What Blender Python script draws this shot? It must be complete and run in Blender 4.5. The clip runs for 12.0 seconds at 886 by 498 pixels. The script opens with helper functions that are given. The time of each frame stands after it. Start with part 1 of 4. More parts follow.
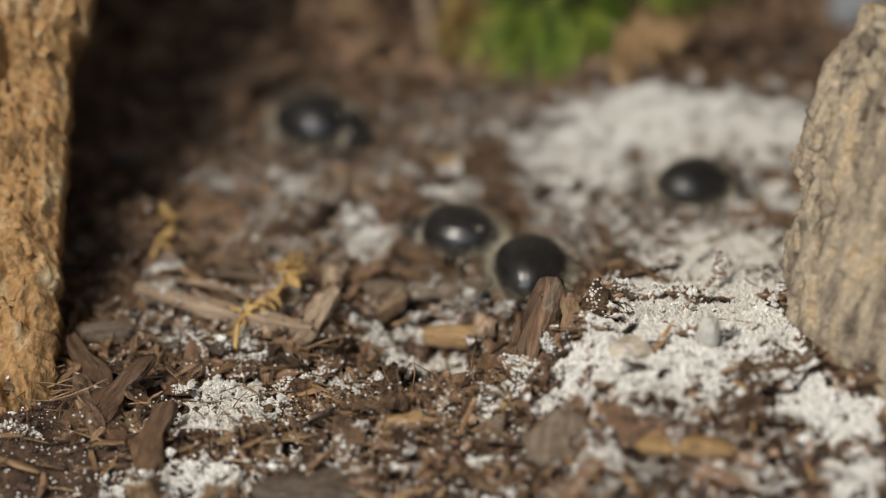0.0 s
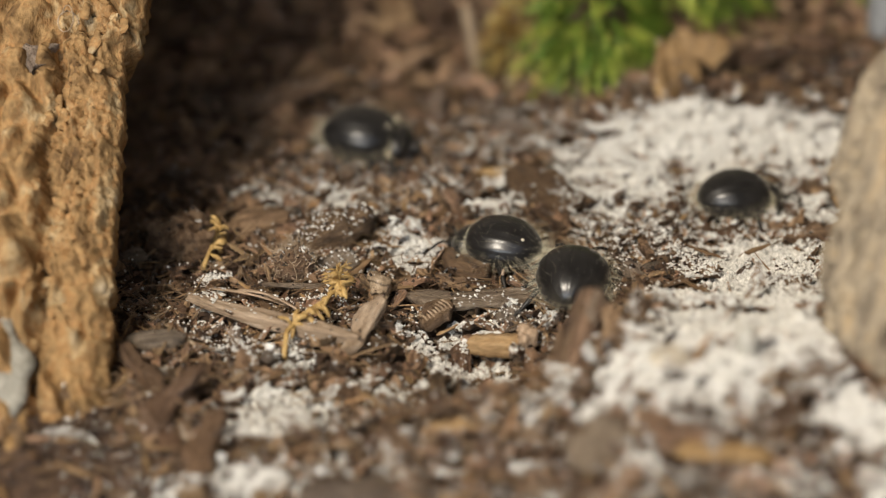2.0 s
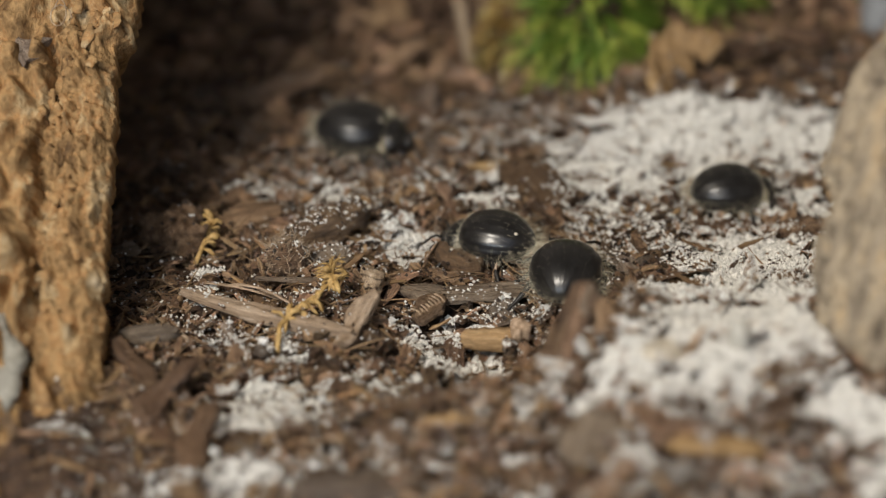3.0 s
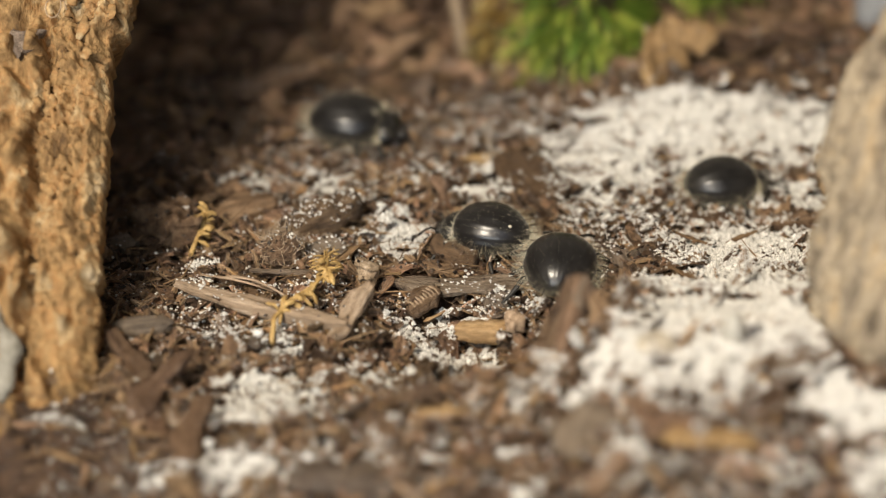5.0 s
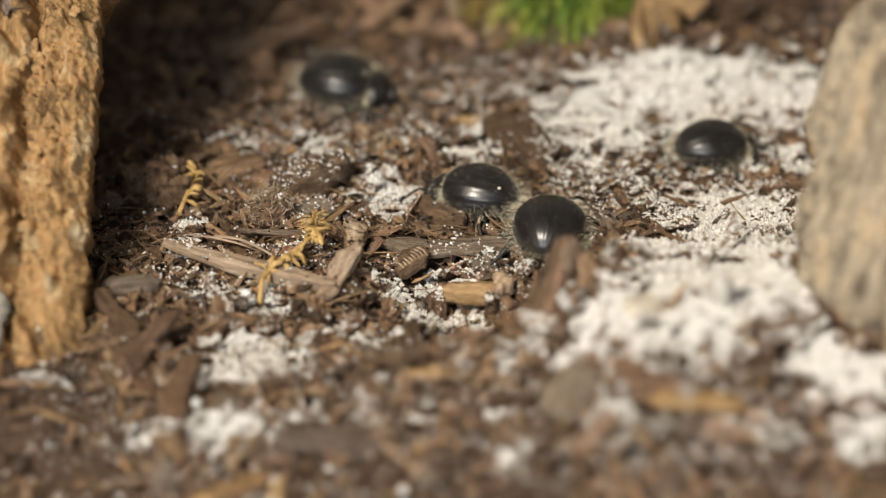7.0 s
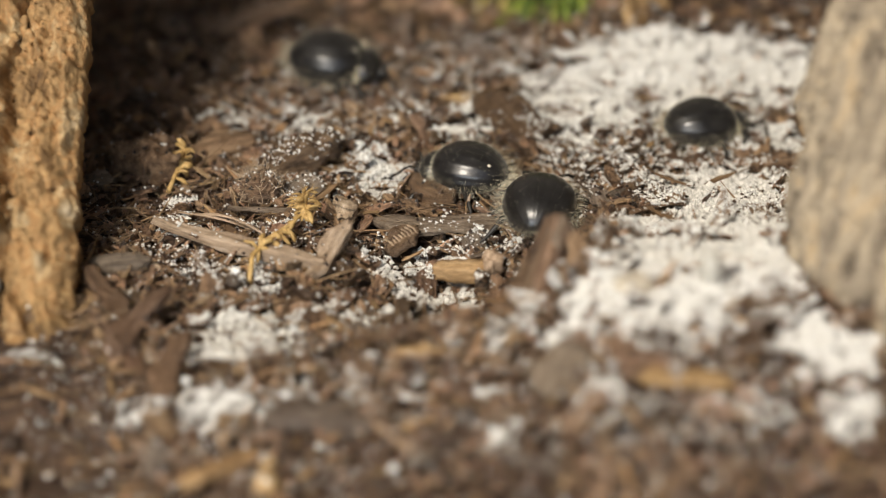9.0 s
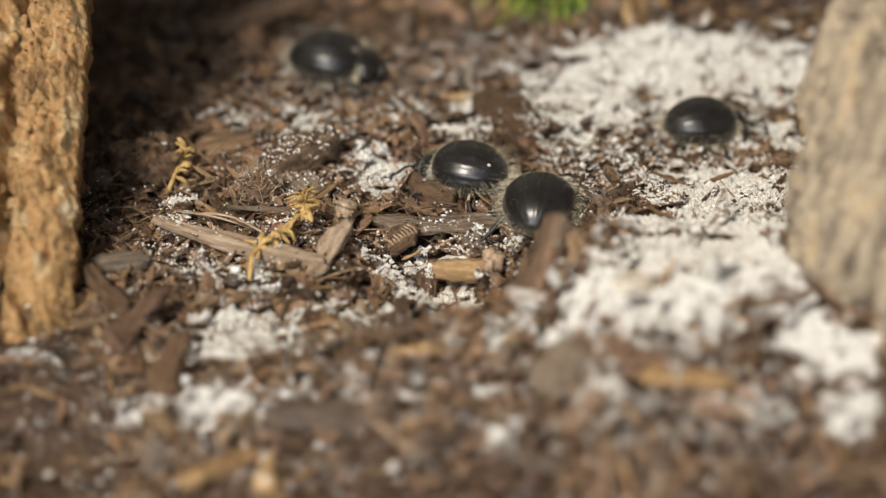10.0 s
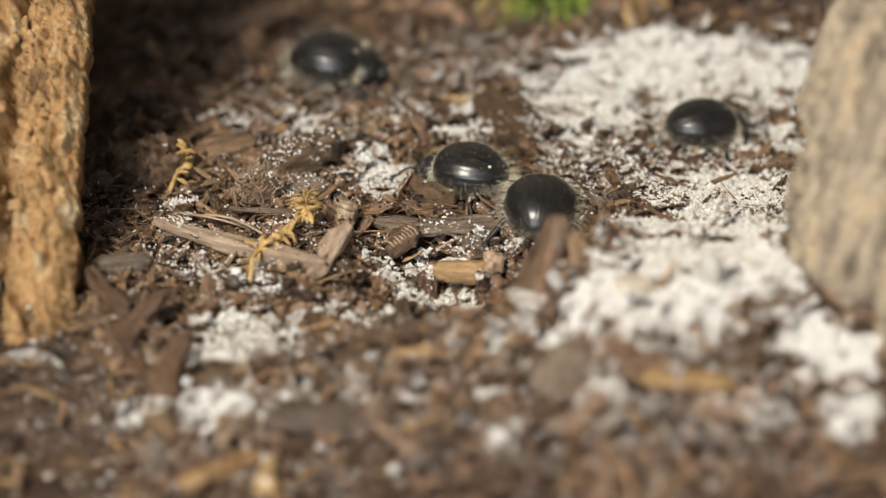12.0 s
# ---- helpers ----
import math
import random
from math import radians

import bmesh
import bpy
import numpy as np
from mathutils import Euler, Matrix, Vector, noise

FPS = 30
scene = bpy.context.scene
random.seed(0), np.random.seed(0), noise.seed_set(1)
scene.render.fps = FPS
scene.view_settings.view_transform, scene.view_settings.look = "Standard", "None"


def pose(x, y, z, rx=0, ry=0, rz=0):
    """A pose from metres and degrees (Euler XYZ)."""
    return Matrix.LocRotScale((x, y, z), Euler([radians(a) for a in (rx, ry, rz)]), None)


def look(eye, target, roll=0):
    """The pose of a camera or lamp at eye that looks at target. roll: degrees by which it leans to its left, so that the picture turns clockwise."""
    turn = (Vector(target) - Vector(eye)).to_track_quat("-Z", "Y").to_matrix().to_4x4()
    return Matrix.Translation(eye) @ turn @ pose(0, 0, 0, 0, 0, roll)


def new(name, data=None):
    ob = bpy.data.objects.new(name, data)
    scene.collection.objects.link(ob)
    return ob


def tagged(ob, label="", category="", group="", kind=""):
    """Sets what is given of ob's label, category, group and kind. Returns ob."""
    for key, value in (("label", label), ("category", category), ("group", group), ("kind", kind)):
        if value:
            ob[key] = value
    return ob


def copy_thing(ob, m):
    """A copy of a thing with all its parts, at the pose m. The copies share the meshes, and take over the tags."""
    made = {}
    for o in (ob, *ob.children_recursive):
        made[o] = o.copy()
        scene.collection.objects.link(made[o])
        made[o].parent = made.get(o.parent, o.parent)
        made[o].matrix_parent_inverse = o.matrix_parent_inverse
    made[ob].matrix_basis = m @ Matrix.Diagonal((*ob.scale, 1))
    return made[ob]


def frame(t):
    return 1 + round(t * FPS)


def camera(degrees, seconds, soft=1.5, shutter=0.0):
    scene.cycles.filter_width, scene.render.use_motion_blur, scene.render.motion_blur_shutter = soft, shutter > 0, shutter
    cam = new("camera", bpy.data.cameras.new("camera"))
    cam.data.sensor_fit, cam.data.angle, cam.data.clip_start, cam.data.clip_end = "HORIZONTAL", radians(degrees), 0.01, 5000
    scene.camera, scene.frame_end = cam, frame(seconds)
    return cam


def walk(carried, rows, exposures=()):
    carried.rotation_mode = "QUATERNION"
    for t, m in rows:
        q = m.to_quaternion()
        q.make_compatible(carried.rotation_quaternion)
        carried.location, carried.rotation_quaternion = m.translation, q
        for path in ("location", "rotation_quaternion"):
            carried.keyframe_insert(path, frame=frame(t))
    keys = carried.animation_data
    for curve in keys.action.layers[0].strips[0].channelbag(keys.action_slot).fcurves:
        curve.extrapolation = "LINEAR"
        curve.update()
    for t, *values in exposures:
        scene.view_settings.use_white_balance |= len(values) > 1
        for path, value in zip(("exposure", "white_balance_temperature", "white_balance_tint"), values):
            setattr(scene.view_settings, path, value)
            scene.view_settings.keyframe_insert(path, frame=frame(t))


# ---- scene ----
MM = 0.001


def aim(x, y, z, yaw, pitch, roll):
    """A camera pose from millimetres and degrees: yaw to the left, pitch above the level, roll as in look()."""
    return (Matrix.Translation((x * MM, y * MM, z * MM)) @ Matrix.Rotation(radians(yaw), 4, "Z")
            @ Matrix.Rotation(radians(90 + pitch), 4, "X") @ Matrix.Rotation(radians(roll), 4, "Z"))


# ---- camera: a macro lens that turns on a stand ----
cam = camera(26, 12.0, soft=1.0)
walk(cam, [
    (0, aim(-0.16, -160.78, 85.65, -1.071, -27.619, 0.406)),
    (0.5, aim(-0.28, -162.29, 86.61, 0.328, -27.391, -0.059)),
    (1, aim(-0.19, -162.48, 86.69, 0.312, -26.518, -0.269)),
    (1.5, aim(-0.05, -164.37, 87.45, 0.445, -27.009, -0.235)),
    (2, aim(-0.07, -164.13, 87.39, 0.463, -27.290, -0.275)),
    (2.5, aim(-0.07, -164.21, 87.32, 0.323, -27.303, -0.180)),
    (3, aim(0.01, -164.18, 87.31, 0.261, -27.437, -0.198)),
    (5, aim(-0.01, -164.36, 87.48, 0.065, -27.688, -0.029)),
    (5.5, aim(-0.07, -164.35, 87.45, -0.018, -27.839, 0.003)),
    (6, aim(0.00, -164.23, 87.32, 0.000, -28.000, -0.000)),
    (6.5, aim(-0.01, -164.31, 87.32, -0.096, -28.323, 0.301)),
    (7, aim(0.06, -164.23, 87.24, -0.300, -28.794, 0.551)),
    (7.5, aim(0.14, -164.31, 87.25, -0.447, -29.109, 0.628)),
    (9.5, aim(-0.01, -164.17, 87.32, -0.684, -29.495, 0.753)),
    (10, aim(0.04, -164.22, 87.28, -0.667, -29.490, 0.767)),
    (10.5, aim(0.05, -164.20, 87.30, -0.660, -29.492, 0.737)),
    (11, aim(0.05, -164.30, 87.28, -0.658, -29.454, 0.773)),
    (11.5, aim(0.04, -164.22, 87.22, -0.660, -29.430, 0.717)),
    (12, aim(-0.04, -164.22, 87.28, -0.670, -29.439, 0.796)),
], [
    (0, -0.42, 6250, 10), (0.5, -0.48, 6250, 10), (0.8, -0.25, 6600, 10), (1.0, 0.0, 6950, 10), (1.5, -0.14, 6650, 10), (2.0, -0.16, 6600, 10),
    (2.5, -0.40, 6300, 10), (3.0, -0.40, 6300, 10), (3.4, -0.35, 6350, 10), (4.6, 0.0, 6750, 10), (5.0, 0.03, 6800, 10), (6.5, 0.03, 6700, 10),
    (7.5, 0.0, 6500, 10), (9.5, 0.0, 6450, 10), (11.4, 0.0, 6350, 10), (12, 0.05, 6350, 10)])
cam.data.dof.use_dof = True
cam.data.dof.aperture_fstop = 13
cam.data.dof.aperture_blades = 0
focus_mark = new("focus_mark")
cam.data.dof.focus_object = focus_mark

# ---- light: daylight from one window behind and left of the camera ----
world = bpy.data.worlds.new("world")
scene.world = world
world.use_nodes = True
sky = world.node_tree.nodes.new("ShaderNodeTexSky")
sky.sky_type = "NISHITA"
sky.sun_disc = False
sky.sun_elevation, sky.sun_rotation = radians(35), radians(200)
world.node_tree.links.new(sky.outputs[0], world.node_tree.nodes["Background"].inputs[0])
world.node_tree.nodes["Background"].inputs[1].default_value = 0.1

# a warm lamp above and to the left, and the cooler window low behind the camera that the beetles mirror
lamp = bpy.data.lights.new("room_lamp", "AREA")
lamp.shape, lamp.size = "DISK", 0.15
lamp.energy = 4.3
lamp.color = (1.0, 0.90, 0.76)
lamp_ob = new("room_lamp", lamp)
lamp_ob.matrix_world = look((-0.20, -0.33, 0.43), (0.0, 0.0, 0.0))
window = bpy.data.lights.new("window_light", "AREA")
window.shape, window.size, window.size_y = "RECTANGLE", 0.46, 0.26
window.energy = 2.5
window.color = (0.86, 0.93, 1.0)
window_ob = new("window_light", window)
window_ob.matrix_world = look((-0.19, -0.58, 0.15), (0.0, 0.0, 0.0))

# ---- materials ----


def material(name, stops, scale=0.6, rough=0.7, bump=0.3, stretch=(1, 1, 1), coords="loc", vary="object",
             amount=0.35, fine=6.0, spec=0.4, hue=0.006, coat=0.0):
    """A procedural material in millimetres: colour stops over a coarse noise, grain over a fine one, and a change from piece to piece."""
    m = bpy.data.materials.new(name)
    m.use_nodes = True
    nt = m.node_tree
    b = nt.nodes["Principled BSDF"]

    def node(kind, **values):
        n = nt.nodes.new(kind)
        for k, v in values.items():
            n.inputs[k].default_value = v
        return n

    if coords == "loc":
        src = nt.nodes.new("ShaderNodeAttribute")
        src.attribute_name = "loc"
        vec = src.outputs["Vector"]
    else:
        src = nt.nodes.new("ShaderNodeTexCoord")
        mul = nt.nodes.new("ShaderNodeVectorMath")
        mul.operation = "SCALE"
        mul.inputs["Scale"].default_value = 1000.0
        nt.links.new(src.outputs["Object"], mul.inputs[0])
        vec = mul.outputs[0]
    st = nt.nodes.new("ShaderNodeVectorMath")
    st.operation = "MULTIPLY"
    st.inputs[1].default_value = stretch
    nt.links.new(vec, st.inputs[0])
    if vary == "object":
        rnd = nt.nodes.new("ShaderNodeObjectInfo").outputs["Random"]
    else:
        rnd = nt.nodes.new("ShaderNodeNewGeometry").outputs["Random Per Island"]
    shift = node("ShaderNodeVectorMath")
    shift.operation = "ADD"
    comb = node("ShaderNodeCombineXYZ")
    big = node("ShaderNodeMath")
    big.operation = "MULTIPLY"
    big.inputs[1].default_value = 40.0
    nt.links.new(rnd, big.inputs[0])
    for k in range(3):
        nt.links.new(big.outputs[0], comb.inputs[k])
    nt.links.new(st.outputs[0], shift.inputs[0])
    nt.links.new(comb.outputs[0], shift.inputs[1])
    n1 = node("ShaderNodeTexNoise", Scale=scale, Detail=4.0, Roughness=0.6)
    n2 = node("ShaderNodeTexNoise", Scale=scale * fine, Detail=3.0, Roughness=0.65)
    nt.links.new(shift.outputs[0], n1.inputs["Vector"])
    nt.links.new(shift.outputs[0], n2.inputs["Vector"])
    ramp = node("ShaderNodeValToRGB")
    els = ramp.color_ramp.elements
    while len(els) < len(stops):
        els.new(0.5)
    for e, (p, c) in zip(els, stops):
        e.position, e.color = p, (*c, 1)
    nt.links.new(n1.outputs["Fac"], ramp.inputs[0])
    # piece to piece: value and hue
    hsv = node("ShaderNodeHueSaturation")
    val = node("ShaderNodeMapRange")
    val.inputs["To Min"].default_value, val.inputs["To Max"].default_value = 1 - amount, 1 + amount
    nt.links.new(rnd, val.inputs[0])
    grain = node("ShaderNodeMapRange")
    grain.inputs["From Min"].default_value, grain.inputs["From Max"].default_value = 0.3, 0.7
    grain.inputs["To Min"].default_value, grain.inputs["To Max"].default_value = 0.65, 1.3
    nt.links.new(n2.outputs["Fac"], grain.inputs[0])
    both = node("ShaderNodeMath")
    both.operation = "MULTIPLY"
    nt.links.new(val.outputs[0], both.inputs[0])
    nt.links.new(grain.outputs[0], both.inputs[1])
    nt.links.new(both.outputs[0], hsv.inputs["Value"])
    hv = node("ShaderNodeMath")
    hv.operation = "FRACT"
    h7 = node("ShaderNodeMath")
    h7.operation = "MULTIPLY"
    h7.inputs[1].default_value = 7.31
    nt.links.new(rnd, h7.inputs[0])
    nt.links.new(h7.outputs[0], hv.inputs[0])
    hr = node("ShaderNodeMapRange")
    hr.inputs["To Min"].default_value, hr.inputs["To Max"].default_value = 0.5 - hue, 0.5 + hue
    nt.links.new(hv.outputs[0], hr.inputs[0])
    nt.links.new(hr.outputs[0], hsv.inputs["Hue"])
    nt.links.new(ramp.outputs[0], hsv.inputs["Color"])
    nt.links.new(hsv.outputs[0], b.inputs["Base Color"])
    b.inputs["Specular IOR Level"].default_value = spec
    b.inputs["Coat Weight"].default_value = coat
    b.inputs["Coat Roughness"].default_value = 0.16
    rr = node("ShaderNodeMapRange")
    rr.inputs["To Min"].default_value, rr.inputs["To Max"].default_value = max(rough - 0.15, 0.05), min(rough + 0.15, 1.0)
    nt.links.new(n2.outputs["Fac"], rr.inputs[0])
    nt.links.new(rr.outputs[0], b.inputs["Roughness"])
    if bump:
        add = node("ShaderNodeMath")
        add.operation = "ADD"
        nt.links.new(n1.outputs["Fac"], add.inputs[0])
        nt.links.new(n2.outputs["Fac"], add.inputs[1])
        bp = node("ShaderNodeBump", Strength=bump, Distance=0.42 * MM)
        nt.links.new(add.outputs[0], bp.inputs["Height"])
        nt.links.new(bp.outputs[0], b.inputs["Normal"])
    return m


GRAIN = (0.3, 2.2, 2.2)
bark_brown = material("bark_brown", [(0.3, (0.085, 0.049, 0.029)), (0.5, (0.215, 0.132, 0.078)), (0.72, (0.39, 0.262, 0.165))], 0.7, 0.52, 1.0, GRAIN, amount=0.45)
bark_mulch = material("bark_mulch", [(0.3, (0.075, 0.043, 0.025)), (0.5, (0.25, 0.152, 0.088)), (0.72, (0.48, 0.32, 0.195))], 0.9, 0.34, 1.0, GRAIN, vary="island", amount=0.65, hue=0.010, spec=0.6)
bark_grey = material("bark_grey", [(0.3, (0.12, 0.088, 0.064)), (0.55, (0.235, 0.18, 0.135)), (0.75, (0.38, 0.31, 0.245))], 0.8, 0.7, 1.0, GRAIN, amount=0.25)
bark_pale = material("bark_pale", [(0.3, (0.15, 0.105, 0.07)), (0.55, (0.31, 0.235, 0.165)), (0.75, (0.49, 0.39, 0.29))], 0.9, 0.7, 1.0, GRAIN, amount=0.15)
leaf_brown = material("leaf_brown", [(0.3, (0.13, 0.075, 0.032)), (0.55, (0.27, 0.165, 0.075)), (0.75, (0.40, 0.27, 0.14))], 0.3, 0.7, 0.8, amount=0.15)
bark_red = material("bark_red", [(0.3, (0.075, 0.043, 0.025)), (0.55, (0.165, 0.098, 0.056)), (0.75, (0.27, 0.175, 0.105))], 0.8, 0.55, 1.0, GRAIN, amount=0.25)
wood_tan = material("wood_tan", [(0.3, (0.25, 0.155, 0.07)), (0.55, (0.40, 0.265, 0.125)), (0.75, (0.55, 0.40, 0.22))], 0.7, 0.6, 0.5, GRAIN, amount=0.25)
sliver_tan = material("sliver_tan", [(0.3, (0.15, 0.085, 0.038)), (0.55, (0.27, 0.165, 0.08)), (0.75, (0.42, 0.30, 0.17))], 0.7, 0.6, 0.5, GRAIN, vary="island", amount=0.45)
twig_pale = material("twig_pale", [(0.3, (0.22, 0.15, 0.09)), (0.55, (0.42, 0.31, 0.21)), (0.75, (0.60, 0.48, 0.36))], 0.9, 0.6, 0.6, (0.2, 2, 2), amount=0.2)
fibre_mat = material("fibre", [(0.3, (0.12, 0.07, 0.035)), (0.6, (0.26, 0.17, 0.09)), (0.8, (0.38, 0.27, 0.15))], 0.9, 0.6, 0.2, vary="island", amount=0.5)
cork = material("cork", [(0.28, (0.07, 0.04, 0.02)), (0.39, (0.21, 0.125, 0.055)), (0.48, (0.31, 0.195, 0.088)), (0.54, (0.30, 0.168, 0.070)), (0.62, (0.37, 0.26, 0.135)), (0.75, (0.48, 0.38, 0.25))], 0.26, 0.85, 0.7, (1.3, 0.8, 1), amount=0.0, fine=5.0, spec=0.2, hue=0.0)
cork_grey = material("cork_grey", [(0.30, (0.09, 0.07, 0.05)), (0.43, (0.27, 0.22, 0.16)), (0.56, (0.42, 0.345, 0.245)), (0.7, (0.47, 0.345, 0.205))], 0.4, 0.85, 0.8, (1.6, 0.5, 1), amount=0.0, fine=9.0, spec=0.2, hue=0.0)
cork_ash = material("cork_ash", [(0.3, (0.19, 0.175, 0.145)), (0.6, (0.33, 0.31, 0.265))], 0.3, 0.8, 0.6, amount=0.0)
sand_white = material("sand_white", [(0.3, (0.57, 0.556, 0.514)), (0.6, (0.71, 0.695, 0.655))], 2.0, 0.45, 0.0, vary="island", amount=0.25, hue=0.01, spec=0.5)
stone_pale = material("stone_pale", [(0.3, (0.45, 0.42, 0.36)), (0.6, (0.66, 0.64, 0.58))], 0.6, 0.4, 0.4, amount=0.15)
stone_tan = material("stone_tan", [(0.3, (0.38, 0.33, 0.25)), (0.6, (0.56, 0.50, 0.40))], 0.6, 0.5, 0.4, amount=0.1)
stone_grey = material("stone_grey", [(0.3, (0.17, 0.18, 0.19)), (0.6, (0.30, 0.31, 0.32))], 0.3, 0.6, 0.4, amount=0.1)
stone_slate = material("stone_slate", [(0.3, (0.035, 0.04, 0.05)), (0.6, (0.08, 0.09, 0.11))], 0.7, 0.4, 0.4, amount=0.3)
moss_green = material("moss_green", [(0.3, (0.035, 0.075, 0.008)), (0.55, (0.10, 0.17, 0.018)), (0.75, (0.22, 0.30, 0.05))], 0.25, 0.5, 0.0, coords="object", vary="island", amount=0.5, hue=0.03)
moss_young = material("moss_young", [(0.3, (0.20, 0.26, 0.03)), (0.55, (0.38, 0.44, 0.075)), (0.75, (0.58, 0.60, 0.20))], 0.25, 0.5, 0.0, coords="object", vary="island", amount=0.4, hue=0.02)
moss_straw = material("moss_straw", [(0.3, (0.28, 0.20, 0.06)), (0.6, (0.46, 0.36, 0.13))], 0.4, 0.6, 0.0, coords="object", vary="island", amount=0.4)
moss_dry = material("moss_dry", [(0.3, (0.14, 0.08, 0.02)), (0.6, (0.28, 0.17, 0.04))], 0.4, 0.6, 0.0, coords="object", vary="island", amount=0.4)
moss_gold = material("moss_gold", [(0.3, (0.28, 0.18, 0.055)), (0.6, (0.46, 0.32, 0.115))], 0.8, 0.55, 0.2, coords="object", vary="island", amount=0.25, hue=0.015)
chitin = material("chitin", [(0.3, (0.005, 0.0048, 0.0048)), (0.7, (0.016, 0.015, 0.015))], 0.8, 0.33, 0.04, coords="object", amount=0.1, spec=0.5, coat=0.15)
chitin_dull = material("chitin_dull", [(0.3, (0.012, 0.010, 0.009)), (0.7, (0.03, 0.026, 0.022))], 1.2, 0.45, 0.15, coords="object", amount=0.1)
setae_mat = material("setae", [(0.3, (0.50, 0.44, 0.31)), (0.7, (0.68, 0.62, 0.47))], 0.8, 0.5, 0.0, coords="object", vary="island", amount=0.3)
plain_wall = material("plain_wall", [(0.3, (0.17, 0.155, 0.135)), (0.7, (0.20, 0.18, 0.155))], 0.01, 0.9, 0.1, coords="object", amount=0.0)


def soil_material():
    """Dark damp soil, white where sand powder lies on it (the attribute 'powder' is its cover)."""
    m = material("soil", [(0.3, (0.026, 0.015, 0.009)), (0.5, (0.068, 0.039, 0.023)), (0.72, (0.145, 0.088, 0.054))], 0.8, 0.8, 0.8, coords="object", amount=0.0, hue=0.0)
    nt = m.node_tree
    b = nt.nodes["Principled BSDF"]
    brown = b.inputs["Base Color"].links[0].from_socket
    at = nt.nodes.new("ShaderNodeAttribute")
    at.attribute_name = "powder"
    nz = nt.nodes.new("ShaderNodeTexNoise")
    nz.inputs["Scale"].default_value, nz.inputs["Detail"].default_value = 1500.0, 5.0
    tc = nt.nodes.new("ShaderNodeTexCoord")
    nt.links.new(tc.outputs["Object"], nz.inputs["Vector"])
    sm = nt.nodes.new("ShaderNodeMath")
    sm.operation = "ADD"
    nt.links.new(at.outputs["Fac"], sm.inputs[0])
    nt.links.new(nz.outputs["Fac"], sm.inputs[1])
    rg = nt.nodes.new("ShaderNodeMapRange")
    rg.inputs["From Min"].default_value, rg.inputs["From Max"].default_value = 1.3, 1.6
    nt.links.new(sm.outputs[0], rg.inputs[0])
    mx = nt.nodes.new("ShaderNodeMix")
    mx.data_type = "RGBA"
    nt.links.new(rg.outputs[0], mx.inputs[0])
    nt.links.new(brown, mx.inputs[6])
    mx.inputs[7].default_value = (0.61, 0.597, 0.555, 1)
    nt.links.new(mx.outputs[2], b.inputs["Base Color"])
    return m


soil = soil_material()
# darker than the mulch: the shade between chips is put into this colour
soil_crumb = material("soil_crumb", [(0.3, (0.020, 0.012, 0.008)), (0.55, (0.055, 0.032, 0.019)), (0.75, (0.13, 0.08, 0.05))], 0.9, 0.32, 0.6, vary="island", amount=0.6, spec=0.6)

# ---- mesh helpers (all in millimetres, scaled once) ----
rng = random.Random(7)


def mesh(name, verts, faces, mat, smooth=False, loc=None):
    """A mesh from millimetres; loc: the piece's own coordinates, for the grain."""
    me = bpy.data.meshes.new(name)
    v = np.asarray(verts, dtype=np.float32)
    me.from_pydata((v * MM).tolist(), [], faces)
    me.materials.append(mat)
    at = me.attributes.new("loc", "FLOAT_VECTOR", "POINT")
    at.data.foreach_set("vector", np.asarray(v if loc is None else loc, dtype=np.float32).ravel())
    if smooth:
        me.polygons.foreach_set("use_smooth", [True] * len(me.polygons))
    return me


def part(name, me, parent, label="", kind=""):
    ob = new(name, me)
    ob.parent = parent
    return tagged(ob, label=label, kind=kind)


def at_mm(x, y, z, rx=0, ry=0, rz=0):
    return pose(x * MM, y * MM, z * MM, rx, ry, rz)


def step(t):
    t = min(max(t, 0.0), 1.0)
    return t * t * (3 - 2 * t)


def fbm(x, y, z, octaves=3):
    return noise.fractal(Vector((x, y, z)), 1.0, 2.0, octaves)


